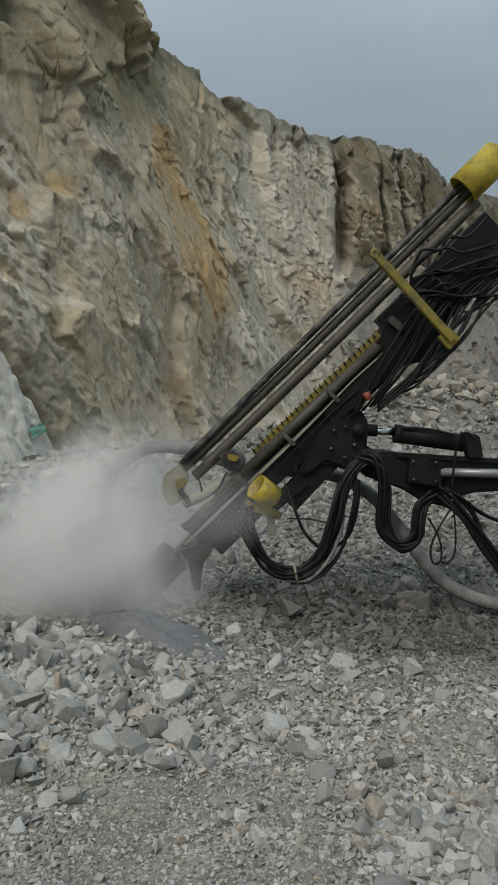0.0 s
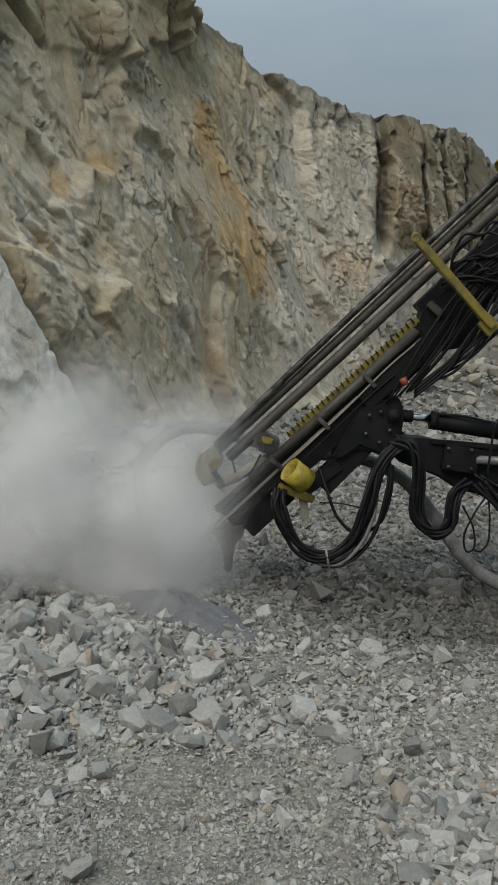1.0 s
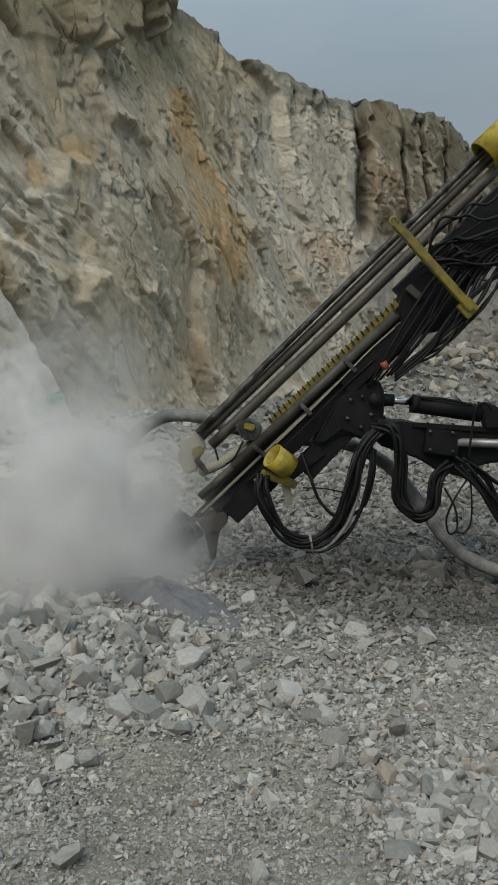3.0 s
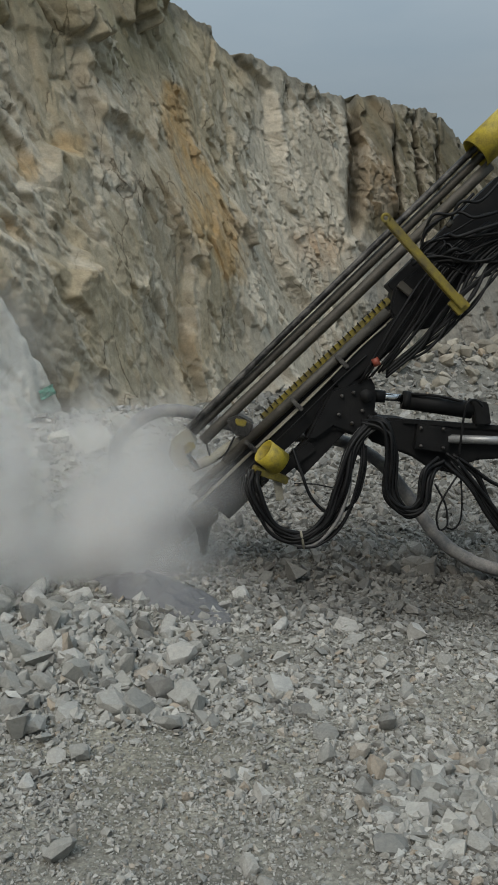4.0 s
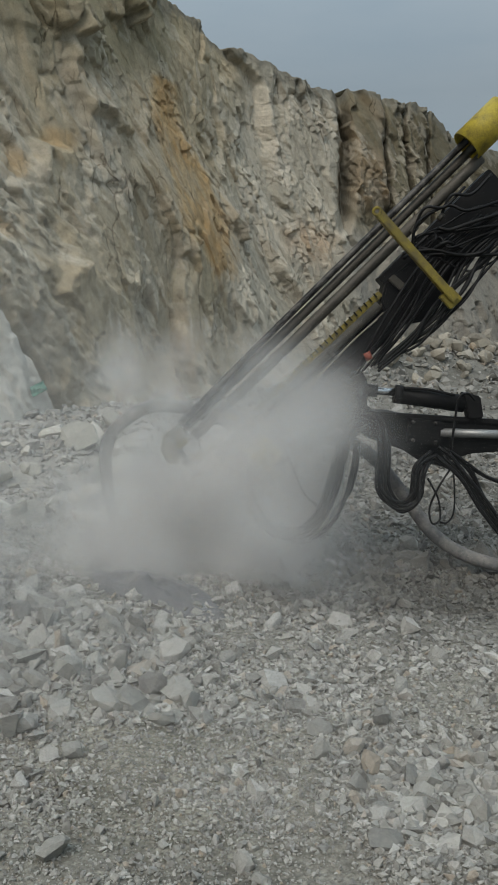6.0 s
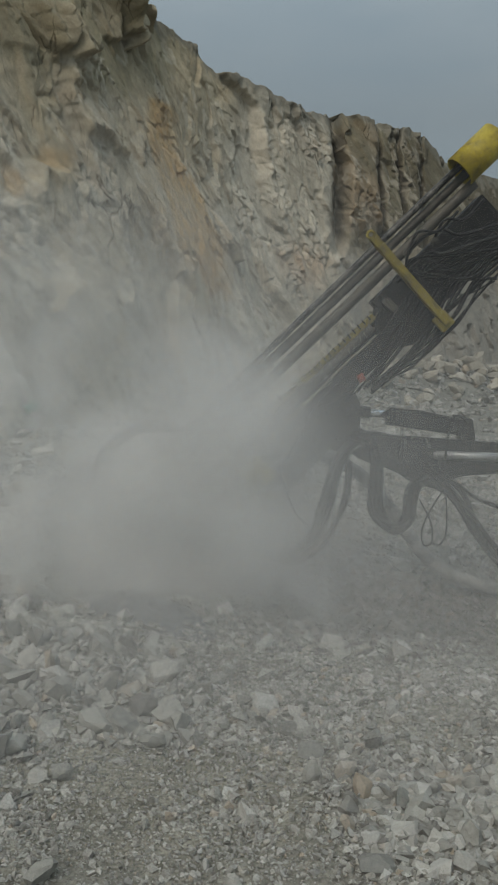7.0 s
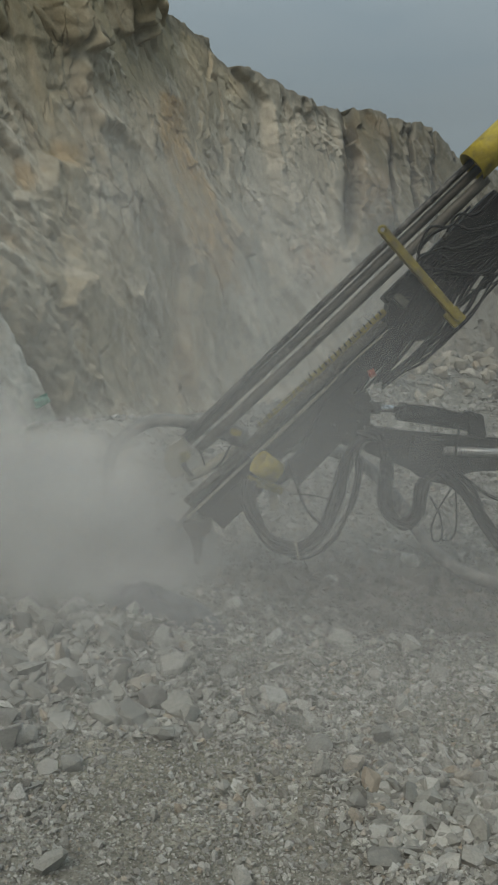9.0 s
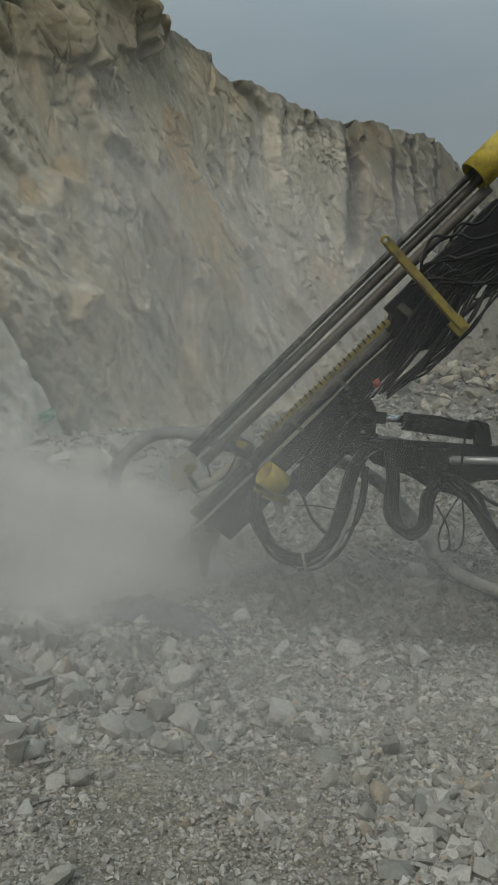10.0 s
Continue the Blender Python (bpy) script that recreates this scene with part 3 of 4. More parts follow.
# ---- stones ----
def stone_shapes(count, seed, corners=13):
    """Angular broken stones as convex hulls, about one unit across."""
    rng = random.Random(seed)
    shapes = []
    for _ in range(count):
        bm = bmesh.new()
        sx, sy, sz = rng.uniform(0.85, 1.15), rng.uniform(0.65, 0.95), rng.uniform(0.45, 0.75)
        for _ in range(corners):
            d = Vector((rng.gauss(0, 1), rng.gauss(0, 1), rng.gauss(0, 1))).normalized()
            r = rng.uniform(0.36, 0.44) / max(abs(d.x), abs(d.y), abs(d.z)) ** 0.6
            bm.verts.new((d.x * sx * r, d.y * sy * r, d.z * sz * r))
        res = bmesh.ops.convex_hull(bm, input=bm.verts)
        bmesh.ops.delete(bm, geom=[g for g in set(res["geom_interior"]) | set(res["geom_unused"]) if isinstance(g, bmesh.types.BMVert)], context="VERTS")
        bmesh.ops.triangulate(bm, faces=bm.faces)
        bm.verts.index_update()
        shapes.append((np.array([v.co[:] for v in bm.verts]), np.array([[v.index for v in f.verts] for f in bm.faces])))
        bm.free()
    return shapes


def random_turns(rng, n, flat=0.6):
    """Rotation matrices: any heading, tilted by some tens of degrees."""
    z, x, y = rng.uniform(0, 2 * np.pi, n), rng.normal(0, flat, n), rng.normal(0, flat, n)
    cz, sz, cx, sx, cy, sy = np.cos(z), np.sin(z), np.cos(x), np.sin(x), np.cos(y), np.sin(y)
    o, l = np.zeros(n), np.ones(n)
    rz = np.stack([cz, -sz, o, sz, cz, o, o, o, l], 1).reshape(-1, 3, 3)
    rx = np.stack([l, o, o, o, cx, -sx, o, sx, cx], 1).reshape(-1, 3, 3)
    ry = np.stack([cy, o, sy, o, l, o, -sy, o, cy], 1).reshape(-1, 3, 3)
    return rz @ rx @ ry


def scatter(name, xs, ys, sizes, seed, label, sink=0.12):
    rng = np.random.default_rng(seed)
    shapes = stone_shapes(26, seed, 10)
    which = rng.integers(0, len(shapes), len(xs))
    turns = random_turns(rng, len(xs))
    zs = ground_height(xs, ys)
    V, F, at = [], [], 0
    for s, (sv, sf) in enumerate(shapes):
        idx = np.nonzero(which == s)[0]
        if not len(idx):
            continue
        pts = np.einsum("nij,vj->nvi", turns[idx], sv) * sizes[idx][:, None, None]
        low = pts[:, :, 2].min(1)
        pts += np.stack([xs[idx], ys[idx], zs[idx] - low - sink * sizes[idx]], 1)[:, None, :]
        V.append(pts.reshape(-1, 3))
        F.append((sf[None] + (np.arange(len(idx)) * len(sv))[:, None, None] + at).reshape(-1, 3))
        at += len(idx) * len(sv)
    V = np.concatenate(V)
    me = mesh_from(name, V, np.concatenate(F), M_GRAVEL)
    paint(me, "soil", 1 - darker_ground(V[:, 0], V[:, 1])[:, None] * np.array([0.60, 0.605, 0.61]))
    return tagged(new(name, me), label, "gravel", kind="stuff")


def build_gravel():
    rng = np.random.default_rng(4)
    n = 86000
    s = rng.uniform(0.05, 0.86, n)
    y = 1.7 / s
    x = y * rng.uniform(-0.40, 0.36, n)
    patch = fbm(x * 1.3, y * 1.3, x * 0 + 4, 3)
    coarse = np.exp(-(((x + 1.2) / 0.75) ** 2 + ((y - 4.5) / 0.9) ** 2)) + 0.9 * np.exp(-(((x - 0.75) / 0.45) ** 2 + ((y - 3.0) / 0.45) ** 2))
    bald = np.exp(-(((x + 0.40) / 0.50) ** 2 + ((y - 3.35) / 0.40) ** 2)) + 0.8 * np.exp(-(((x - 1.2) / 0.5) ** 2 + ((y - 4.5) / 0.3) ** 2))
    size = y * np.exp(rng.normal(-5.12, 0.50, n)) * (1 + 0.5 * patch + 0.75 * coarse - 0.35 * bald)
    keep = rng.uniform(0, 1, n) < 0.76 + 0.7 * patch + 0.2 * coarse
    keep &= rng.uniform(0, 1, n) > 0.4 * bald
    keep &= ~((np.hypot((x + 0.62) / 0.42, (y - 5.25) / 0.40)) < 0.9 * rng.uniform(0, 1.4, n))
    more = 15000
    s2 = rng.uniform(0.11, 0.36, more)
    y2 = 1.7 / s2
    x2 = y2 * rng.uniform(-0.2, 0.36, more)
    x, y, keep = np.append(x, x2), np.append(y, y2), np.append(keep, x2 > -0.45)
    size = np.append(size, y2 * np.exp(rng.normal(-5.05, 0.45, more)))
    # the same gravel all round, thinner
    wide = 11000
    x3, y3 = rng.uniform(-7, 7, wide), rng.uniform(-5, 13, wide)
    x, y, keep = np.append(x, x3), np.append(y, y3), np.append(keep, np.abs(x3) > 0.33 * y3)
    size = np.append(size, np.exp(rng.normal(-3.5, 0.45, wide)))
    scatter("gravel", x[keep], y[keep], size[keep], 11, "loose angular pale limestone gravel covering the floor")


def build_rubble():
    """Small fallen stones between the blocks at the foot of the far face."""
    rng = np.random.default_rng(31)
    x = rng.uniform(2.0, 13.0, 900)
    y = np.interp(x, FACE_X, FACE_Y) - 0.7 - np.abs(rng.normal(0, 1.7, 900))
    scatter("rubble", x, y, 0.12 + 0.3 * rng.random(900) ** 2, 32, "small pale fallen stones at the face's foot")


def build_rocks():
    """Stones large enough to pick up one by one."""
    rng = random.Random(21)
    variants, blocks, pale = [], [], []
    for i, (sv, sf) in enumerate(stone_shapes(14, 77, 26)):
        variants.append(mesh_from("rock", sv, sf, M_STONE))
        blocks.append(mesh_from("rock", sv, sf, M_BLOCK))
        pale.append(mesh_from("rock", sv * np.array([1.0, 1.0, 0.7]), sf, M_WHITE))
    placed = 0

    def put(x, y, size, label, group):
        if math.hypot(x + 0.62, y - 5.25) < 0.42:
            return
        pick = {"fallen blocks": blocks, "white slabs": pale}.get(group, variants)
        me = pick[rng.randrange(len(pick))]
        ob = new("rock", me)
        ob.rotation_euler = (rng.gauss(0, 0.5), rng.gauss(0, 0.5), rng.uniform(0, 6.28))
        z = float(ground_height(np.array([x]), np.array([y]))[0])
        ob.scale = (size, size * rng.uniform(0.8, 1.1), size * rng.uniform(0.8, 1.15))
        rot = ob.rotation_euler.to_matrix()
        low = min((rot @ Vector((v.co.x * ob.scale.x, v.co.y * ob.scale.y, v.co.z * ob.scale.z))).z for v in me.vertices)
        ob.location = (x, y, z - low - 0.14 * size)
        tagged(ob, label, "rock", group)
    # heap of larger stones beside the hole
    for _ in range(104):
        y = rng.uniform(3.6, 5.6)
        x = -0.33 * y + abs(rng.gauss(0, 0.17)) * y * 0.9 - 0.03
        put(x, y, 0.10 + 0.14 * rng.random() ** 1.6, "pale grey angular limestone lump in the heap", "heap stones")
    for x, y, size in ((-0.64, 2.66, 0.16), (-0.88, 3.15, 0.12), (-0.33, 3.70, 0.13), (-0.53, 3.78, 0.20), (-0.10, 3.89, 0.13),
                       (0.12, 4.11, 0.23), (-0.96, 3.54, 0.15), (0.45, 2.69, 0.18), (-0.02, 2.63, 0.13), (0.68, 2.96, 0.10),
                       (0.22, 3.83, 0.16), (-0.76, 4.57, 0.17), (-0.94, 4.71, 0.15), (-0.72, 3.36, 0.13), (1.23, 6.60, 0.21),
                       (-0.81, 3.33, 0.11), (0.45, 2.85, 0.09), (0.77, 2.98, 0.10), (-1.14, 3.78, 0.13), (-0.57, 4.28, 0.11),
                       (0.74, 2.70, 0.11), (0.03, 2.55, 0.10)):
        put(x, y, size, "large pale angular limestone lump on the gravel", "loose stones")
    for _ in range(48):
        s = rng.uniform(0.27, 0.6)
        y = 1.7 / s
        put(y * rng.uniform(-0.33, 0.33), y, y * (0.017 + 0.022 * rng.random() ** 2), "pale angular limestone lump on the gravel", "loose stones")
    for _ in range(30):
        y = rng.uniform(2.85, 3.35)
        put(y * rng.uniform(0.12, 0.33), y, rng.uniform(0.07, 0.13), "pale angular limestone lump on the gravel", "loose stones")
    # white slabs below the near ledge
    for _ in range(70):
        y = rng.uniform(7.6, 11.8)
        x = -0.13 * y - rng.uniform(0.0, 0.24) * y
        put(x, y, 0.18 + 0.55 * rng.random() ** 2, "freshly broken white limestone slab below the ledge", "white slabs")
    # fallen blocks at the foot of the far face
    for _ in range(94):
        x = rng.uniform(2.8, 9.5)
        yb = float(np.interp(x, FACE_X, FACE_Y)) - 0.9
        y = yb - abs(rng.gauss(0, 1.35))
        put(x, y, rng.uniform(0.32, 0.62) + 0.75 * rng.random() ** 3, "fallen pinkish-beige limestone block at the face's foot", "fallen blocks")


# ---- parts ----
def part(name, bm, material, parent, label="", smooth=False):
    me = bpy.data.meshes.new(name)
    for f in bm.faces:
        f.smooth = smooth
    bm.to_mesh(me)
    bm.free()
    me.materials.append(material)
    ob = new(name, me)
    ob.parent = parent
    if label:
        ob["label"] = label
    return ob


def glide(points, per=8):
    """Points of a smooth curve through a few control points."""
    p = [Vector(q) for q in points]
    if len(p) == 2:
        return p
    p = [p[0] * 2 - p[1]] + p + [p[-1] * 2 - p[-2]]
    out = []
    for i in range(1, len(p) - 2):
        for k in range(per):
            t = k / per
            a, b, c, d = p[i - 1:i + 3]
            out.append(0.5 * (2 * b + (c - a) * t + (2 * a - 5 * b + 4 * c - d) * t * t + (3 * b - a - 3 * c + d) * t ** 3))
    out.append(p[-2])
    return out


def tube_mesh(points, radius, sides=10, per=8, ribs=0.0, bm=None, cap=True):
    bm = bm or bmesh.new()
    line = glide(points, per)
    if ribs:
        dense = []
        for a, b in zip(line, line[1:]):
            dense += [a.lerp(b, k / 5) for k in range(5)]
        line = dense + [line[-1]]
    rings, up = [], Vector((0, -1, 0.13)).normalized()
    for i, c in enumerate(line):
        d = (line[min(i + 1, len(line) - 1)] - line[max(i - 1, 0)]).normalized()
        side = d.cross(up).normalized()
        top = side.cross(d).normalized()
        r = radius * (1 + (ribs if i % 2 else -ribs))
        rings.append([bm.verts.new(c + (side * math.cos(q) + top * math.sin(q)) * r) for q in (2 * math.pi * k / sides for k in range(sides))])
    for r0, r1 in zip(rings, rings[1:]):
        for k in range(sides):
            bm.faces.new((r0[k], r0[(k + 1) % sides], r1[(k + 1) % sides], r1[k]))
    if cap:
        bm.faces.new(rings[0][::-1])
        bm.faces.new(rings[-1])
    return bm


def tube(name, points, radius, material, parent, label="", sides=10, per=8, ribs=0.0):
    return part(name, tube_mesh(points, radius, sides, per, ribs), material, parent, label, True)


def bar_mesh(p0, p1, high, deep, bevel=0.006, bm=None):
    """A bevelled bar from p0 to p1; high: across its length in the upright plane, deep: along y."""
    own = bmesh.new()
    a, b = Vector(p0), Vector(p1)
    d = (b - a)
    ln = d.length
    d.normalize()
    n = Vector((0, 1, 0)).cross(d).normalized()
    if n.z < 0:
        n = -n
    e = d.cross(n).normalized()
    m = Matrix((d, e, n)).transposed().to_4x4()
    m.translation = (a + b) / 2
    bmesh.ops.create_cube(own, size=1.0)
    bmesh.ops.scale(own, vec=(ln, deep, high), verts=own.verts)
    if bevel:
        bmesh.ops.bevel(own, geom=own.edges[:], offset=bevel, segments=2, affect="EDGES")
    bmesh.ops.transform(own, matrix=m, verts=own.verts)
    if bm is None:
        return own
    tmp = bpy.data.meshes.new("tmp")
    own.to_mesh(tmp)
    own.free()
    bm.from_mesh(tmp)
    bpy.data.meshes.remove(tmp)
    return bm


def bar(name, p0, p1, high, deep, material, parent, label="", bevel=0.006):
    return part(name, bar_mesh(p0, p1, high, deep, bevel), material, parent, label)


def collar_mesh(p0, p1, r_out, r_in, sides=28):
    """A short open tube with wall thickness."""
    bm = bmesh.new()
    a, b = Vector(p0), Vector(p1)
    d = (b - a).normalized()
    s = d.orthogonal().normalized()
    t = d.cross(s)
    loops = []
    for c, r in ((a, r_out), (b, r_out), (b, r_in), (a, r_in)):
        loops.append([bm.verts.new(c + (s * math.cos(q) + t * math.sin(q)) * r) for q in (2 * math.pi * k / sides for k in range(sides))])
    for i in range(4):
        r0, r1 = loops[i], loops[(i + 1) % 4]
        for k in range(sides):
            bm.faces.new((r0[k], r0[(k + 1) % sides], r1[(k + 1) % sides], r1[k]))
    bmesh.ops.recalc_face_normals(bm, faces=bm.faces)
    return bm


def plate_mesh(outline, y0, y1, bevel=0.008):
    """A plate with the given outline of (x, z) between two depths."""
    bm = bmesh.new()
    f = bm.faces.new([bm.verts.new((x, y0, z)) for x, z in outline])
    ext = bmesh.ops.extrude_face_region(bm, geom=[f])
    for v in ext["geom"]:
        if isinstance(v, bmesh.types.BMVert):
            v.co.y = y1
    bmesh.ops.recalc_face_normals(bm, faces=bm.faces)
    if bevel:
        bmesh.ops.bevel(bm, geom=bm.edges[:], offset=bevel, segments=2, affect="EDGES")
    return bm


# ---- the drill rig ----
def build_rig():
    rig = tagged(new("drill_rig"), "dusty black and yellow hydraulic rock drill rig", "drill rig")
    # feed beam and its rails
    bar("feed_beam", (-0.363, 6.020, 0.525), (1.672, 6.020, 2.498), 0.20, 0.22, M_BLACK, rig, "black feed beam")
    bar("lower_guard", (-0.256, 5.930, 0.491), (0.025, 5.930, 0.770), 0.16, 0.10, M_BLACK, rig)
    bar("rail", (-0.450, 5.900, 0.508), (0.890, 5.900, 1.814), 0.018, 0.05, M_PALE, rig, "scuffed pale guide rail")
    bar("rail", (-0.435, 5.920, 0.592), (0.966, 5.920, 1.946), 0.02, 0.05, M_STEEL, rig, "bare steel guide rail")
    tube("feed_cylinder", [(-0.227, 5.880, 0.835), (0.856, 5.880, 1.862)], 0.034, M_STEEL, rig, "grey dusty feed cylinder", 16)
    tube("cylinder_rod", [(-0.459, 5.880, 0.622), (-0.227, 5.880, 0.835)], 0.026, M_STEEL, rig, "", 14)
    chain = bar("cable_chain", (0.023, 5.950, 1.132), (0.872, 5.950, 1.944), 0.045, 0.07, M_OLDSHADEYELLOW, rig, "greasy yellow notched hose track")
    for k in range(26):
        f = (k + 0.5) / 26
        a, b = Vector((-0.008, 5.905, 1.152)), Vector((0.835, 5.905, 1.957))
        c = a.lerp(b, f)
        bar("link", c, c + Vector((0.024, 0, -0.026)), 0.009, 0.012, M_BLACK, chain, "", 0)
    # drill rods above the beam
    tube("pipe", [(-0.484, 5.980, 1.054), (0.364, 5.980, 1.902), (1.423, 5.980, 2.944)], 0.023, M_DARKSTEEL, rig, "dark thin pipe", 12)
    tube("drill_rod", [(-0.456, 6.020, 1.022), (0.413, 6.020, 1.861), (1.479, 6.020, 2.908)], 0.031, M_STEEL, rig, "dusty steel drill rod", 14)
    tube("drill_rod", [(-0.385, 5.950, 0.971), (0.486, 5.950, 1.814), (1.517, 5.950, 2.829)], 0.037, M_STEEL, rig, "dusty steel drill rod", 16)
    # lower rod holder
    holder = part("rod_holder", plate_mesh([(-0.592, 0.988), (-0.484, 1.065), (-0.423, 0.957), (-0.485, 0.887), (-0.470, 0.809), (-0.555, 0.774), (-0.616, 0.879)], 5.88, 6.08, 0.012), M_PALE, rig, "dust-covered pale rod holder")
    part("holder_jaw", plate_mesh([(-0.505, 0.960), (-0.444, 0.976), (-0.425, 0.930), (-0.483, 0.891), (-0.517, 0.914)], 5.85, 5.93, 0.008), M_OLDSHADEYELLOW, holder, "dusty yellow jaw")
    bar("holder_pin", (-0.485, 5.880, 0.887), (-0.409, 5.880, 0.790), 0.035, 0.05, M_DARKSTEEL, holder)
    bar("holder_arm", (-0.577, 5.950, 0.807), (-0.475, 5.950, 0.909), 0.06, 0.06, M_STEEL, rig)
    centralizer = part("centralizer", plate_mesh([(-0.222, 1.128), (-0.138, 1.159), (-0.031, 1.105), (-0.062, 1.005), (-0.169, 1.021)], 5.86, 6.08, 0.012), M_DARKSTEEL, rig, "dark greasy centralizer block")
    part("centralizer_jaw", plate_mesh([(-0.160, 1.139), (-0.077, 1.124), (-0.092, 1.078), (-0.153, 1.093)], 5.83, 5.90, 0.008), M_OLDSHADEYELLOW, centralizer, "yellow-brown greasy jaw")
    tube("thin_hose", [(-0.355, 5.900, 0.954), (-0.316, 5.880, 0.856), (-0.231, 5.880, 0.887), (-0.162, 5.900, 1.009)], 0.007, M_RUBBER, rig, "thin black hose", 8)
    # yellow guide collar
    ring = part("guide_collar", collar_mesh((0.033, 5.720, 0.935), (0.150, 5.770, 0.841), 0.086, 0.079), M_YELLOW, rig, "yellow painted open guide collar", True)
    bar("collar_bracket", (-0.033, 5.780, 0.805), (0.197, 5.840, 0.719), 0.05, 0.08, M_OLDSHADEYELLOW, rig, "rusty yellow bracket")
    bar("collar_bracket", (0.128, 5.840, 0.734), (0.152, 5.840, 0.579), 0.055, 0.03, M_PALE, rig, "rusty pale bracket")
    # foot of the beam, dust hood and bit
    part("foot_plate", plate_mesh([(-0.489, 0.468), (-0.278, 0.517), (-0.270, 0.438), (-0.325, 0.382), (-0.442, 0.381)], 5.88, 6.12), M_STEEL, rig, "scraped steel foot plate")
    part("foot_spike", spike_mesh((-0.383, 5.960, 0.400), (-0.376, 5.960, 0.174), 0.065, 0.022), M_STEEL, rig, "scraped steel foot spike")
    part("dust_hood", collar_mesh((-0.527, 5.980, 0.419), (-0.937, 5.980, 0.018), 0.125, 0.11), M_DARKSTEEL, rig, "dust-caked dark suction hood", True)
    part("hood_skirt", collar_mesh((-0.848, 5.980, 0.101), (-1.067, 5.980, -0.122), 0.165, 0.15), M_RUBBER, rig, "dusty black rubber skirt", True)
    bar("hood_flap", (-0.782, 5.840, 0.111), (-0.681, 5.840, 0.027), 0.11, 0.03, M_DARKSTEEL, rig)
    tube("drill_string", [(-0.362, 6.000, 0.593), (-1.112, 6.000, -0.170)], 0.026, M_STEEL, rig, "steel drill string", 12)
    # cross bracket and top guard
    # the bracket's shade is put into its colour by the darker yellow
    bracket = bar("cross_bracket", (0.801, 5.640, 2.432), (1.303, 5.640, 1.889), 0.052, 0.08, M_OLDSHADEYELLOW, rig, "long yellow cross bracket with chipped edges")
    bar("bracket_end", (1.241, 5.660, 1.943), (1.316, 5.660, 1.864), 0.10, 0.06, M_OLDSHADEYELLOW, bracket, "worn yellow end block")
    part("bracket_eye", collar_mesh((0.788, 5.600, 2.437), (0.802, 5.700, 2.451), 0.032, 0.014, 18), M_OLDSHADEYELLOW, bracket, "", True)
    part("top_guard", collar_mesh((1.413, 5.930, 2.897), (1.654, 5.950, 3.132), 0.112, 0.103, 32), M_YELLOW, rig, "yellow tubular guard with black specks", True)
    # rock drill carriage and structure
    part("carriage", plate_mesh([(0.901, 2.025), (1.058, 2.154), (1.286, 1.932), (1.176, 1.760), (0.954, 1.721), (0.866, 1.873)], 5.88, 6.15, 0.015), M_BLACK, rig, "black carriage")
    bar("rock_drill", (0.952, 6.020, 1.943), (1.666, 6.020, 2.658), 0.28, 0.20, M_BLACK, rig, "black hydraulic rock drill")
    bar("rock_drill_cap", (0.924, 5.860, 2.047), (1.011, 5.860, 1.974), 0.05, 0.06, M_STEEL, rig)
    bar("side_strut", (0.518, 5.900, 1.377), (1.114, 5.900, 1.927), 0.14, 0.10, M_BLACK, rig)
    tube("orange_cap", [(0.765, 5.800, 1.552), (0.788, 5.800, 1.504)], 0.025, M_ORANGE, rig, "orange-red cap", 14)
    bar("under_strut", (0.251, 5.960, 0.795), (0.680, 5.960, 1.259), 0.16, 0.16, M_BLACK, rig)
    bar("under_strut", (0.141, 5.900, 0.764), (0.371, 5.900, 0.952), 0.08, 0.08, M_BLACK, rig)
    # boom head, boom and cylinders
    head = part("boom_head", plate_mesh([(0.481, 1.339), (0.746, 1.432), (0.794, 1.340), (0.782, 1.167), (0.905, 1.141), (0.869, 1.040), (0.678, 1.012), (0.508, 1.077), (0.393, 0.991), (0.312, 0.991)], 5.84, 6.12, 0.02), M_BLACK, rig, "black boom head")
    tube("pin", [(0.718, 5.800, 1.301), (0.762, 6.160, 1.276)], 0.045, M_BLACK, head, "", 16)
    tube("cylinder_rod", [(0.751, 5.920, 1.296), (1.005, 5.920, 1.278)], 0.026, M_CHROME, rig, "chrome piston rod", 16)
    tube("rod_eye", [(0.759, 5.920, 1.296), (0.859, 5.920, 1.289)], 0.042, M_BLACK, rig, "", 16)
    tube("boom_cylinder", [(0.990, 5.920, 1.267), (1.451, 5.920, 1.203)], 0.060, M_BLACK, rig, "black hydraulic cylinder", 20)
    part("cylinder_clevis", plate_mesh([(1.433, 1.284), (1.549, 1.258), (1.577, 1.111), (1.477, 1.103)], 5.86, 5.98), M_BLACK, rig)
    boom = part("boom", plate_mesh([(0.686, 1.158), (0.983, 1.140), (1.077, 1.109), (1.933, 1.066), (1.941, 0.889), (1.513, 0.859), (1.366, 0.807), (1.183, 0.794), (1.044, 0.884), (0.768, 0.981)], 5.92, 6.14, 0.015), M_BLACK, rig, "black boom")
    bar("boom_top", (0.987, 5.930, 1.123), (1.911, 5.930, 1.065), 0.035, 0.06, M_BLACK, boom)
    tube("slide_cylinder", [(1.285, 5.870, 1.011), (1.895, 5.870, 0.995)], 0.030, M_DULLSTEEL, boom, "bare steel slide cylinder", 16)
    bar("boom_collar", (1.069, 5.900, 1.026), (1.300, 5.900, 0.996), 0.17, 0.10, M_BLACK, boom)
    bar("boom_bracket", (1.174, 5.900, 0.832), (1.321, 5.900, 0.802), 0.05, 0.1, M_BLACK, boom)
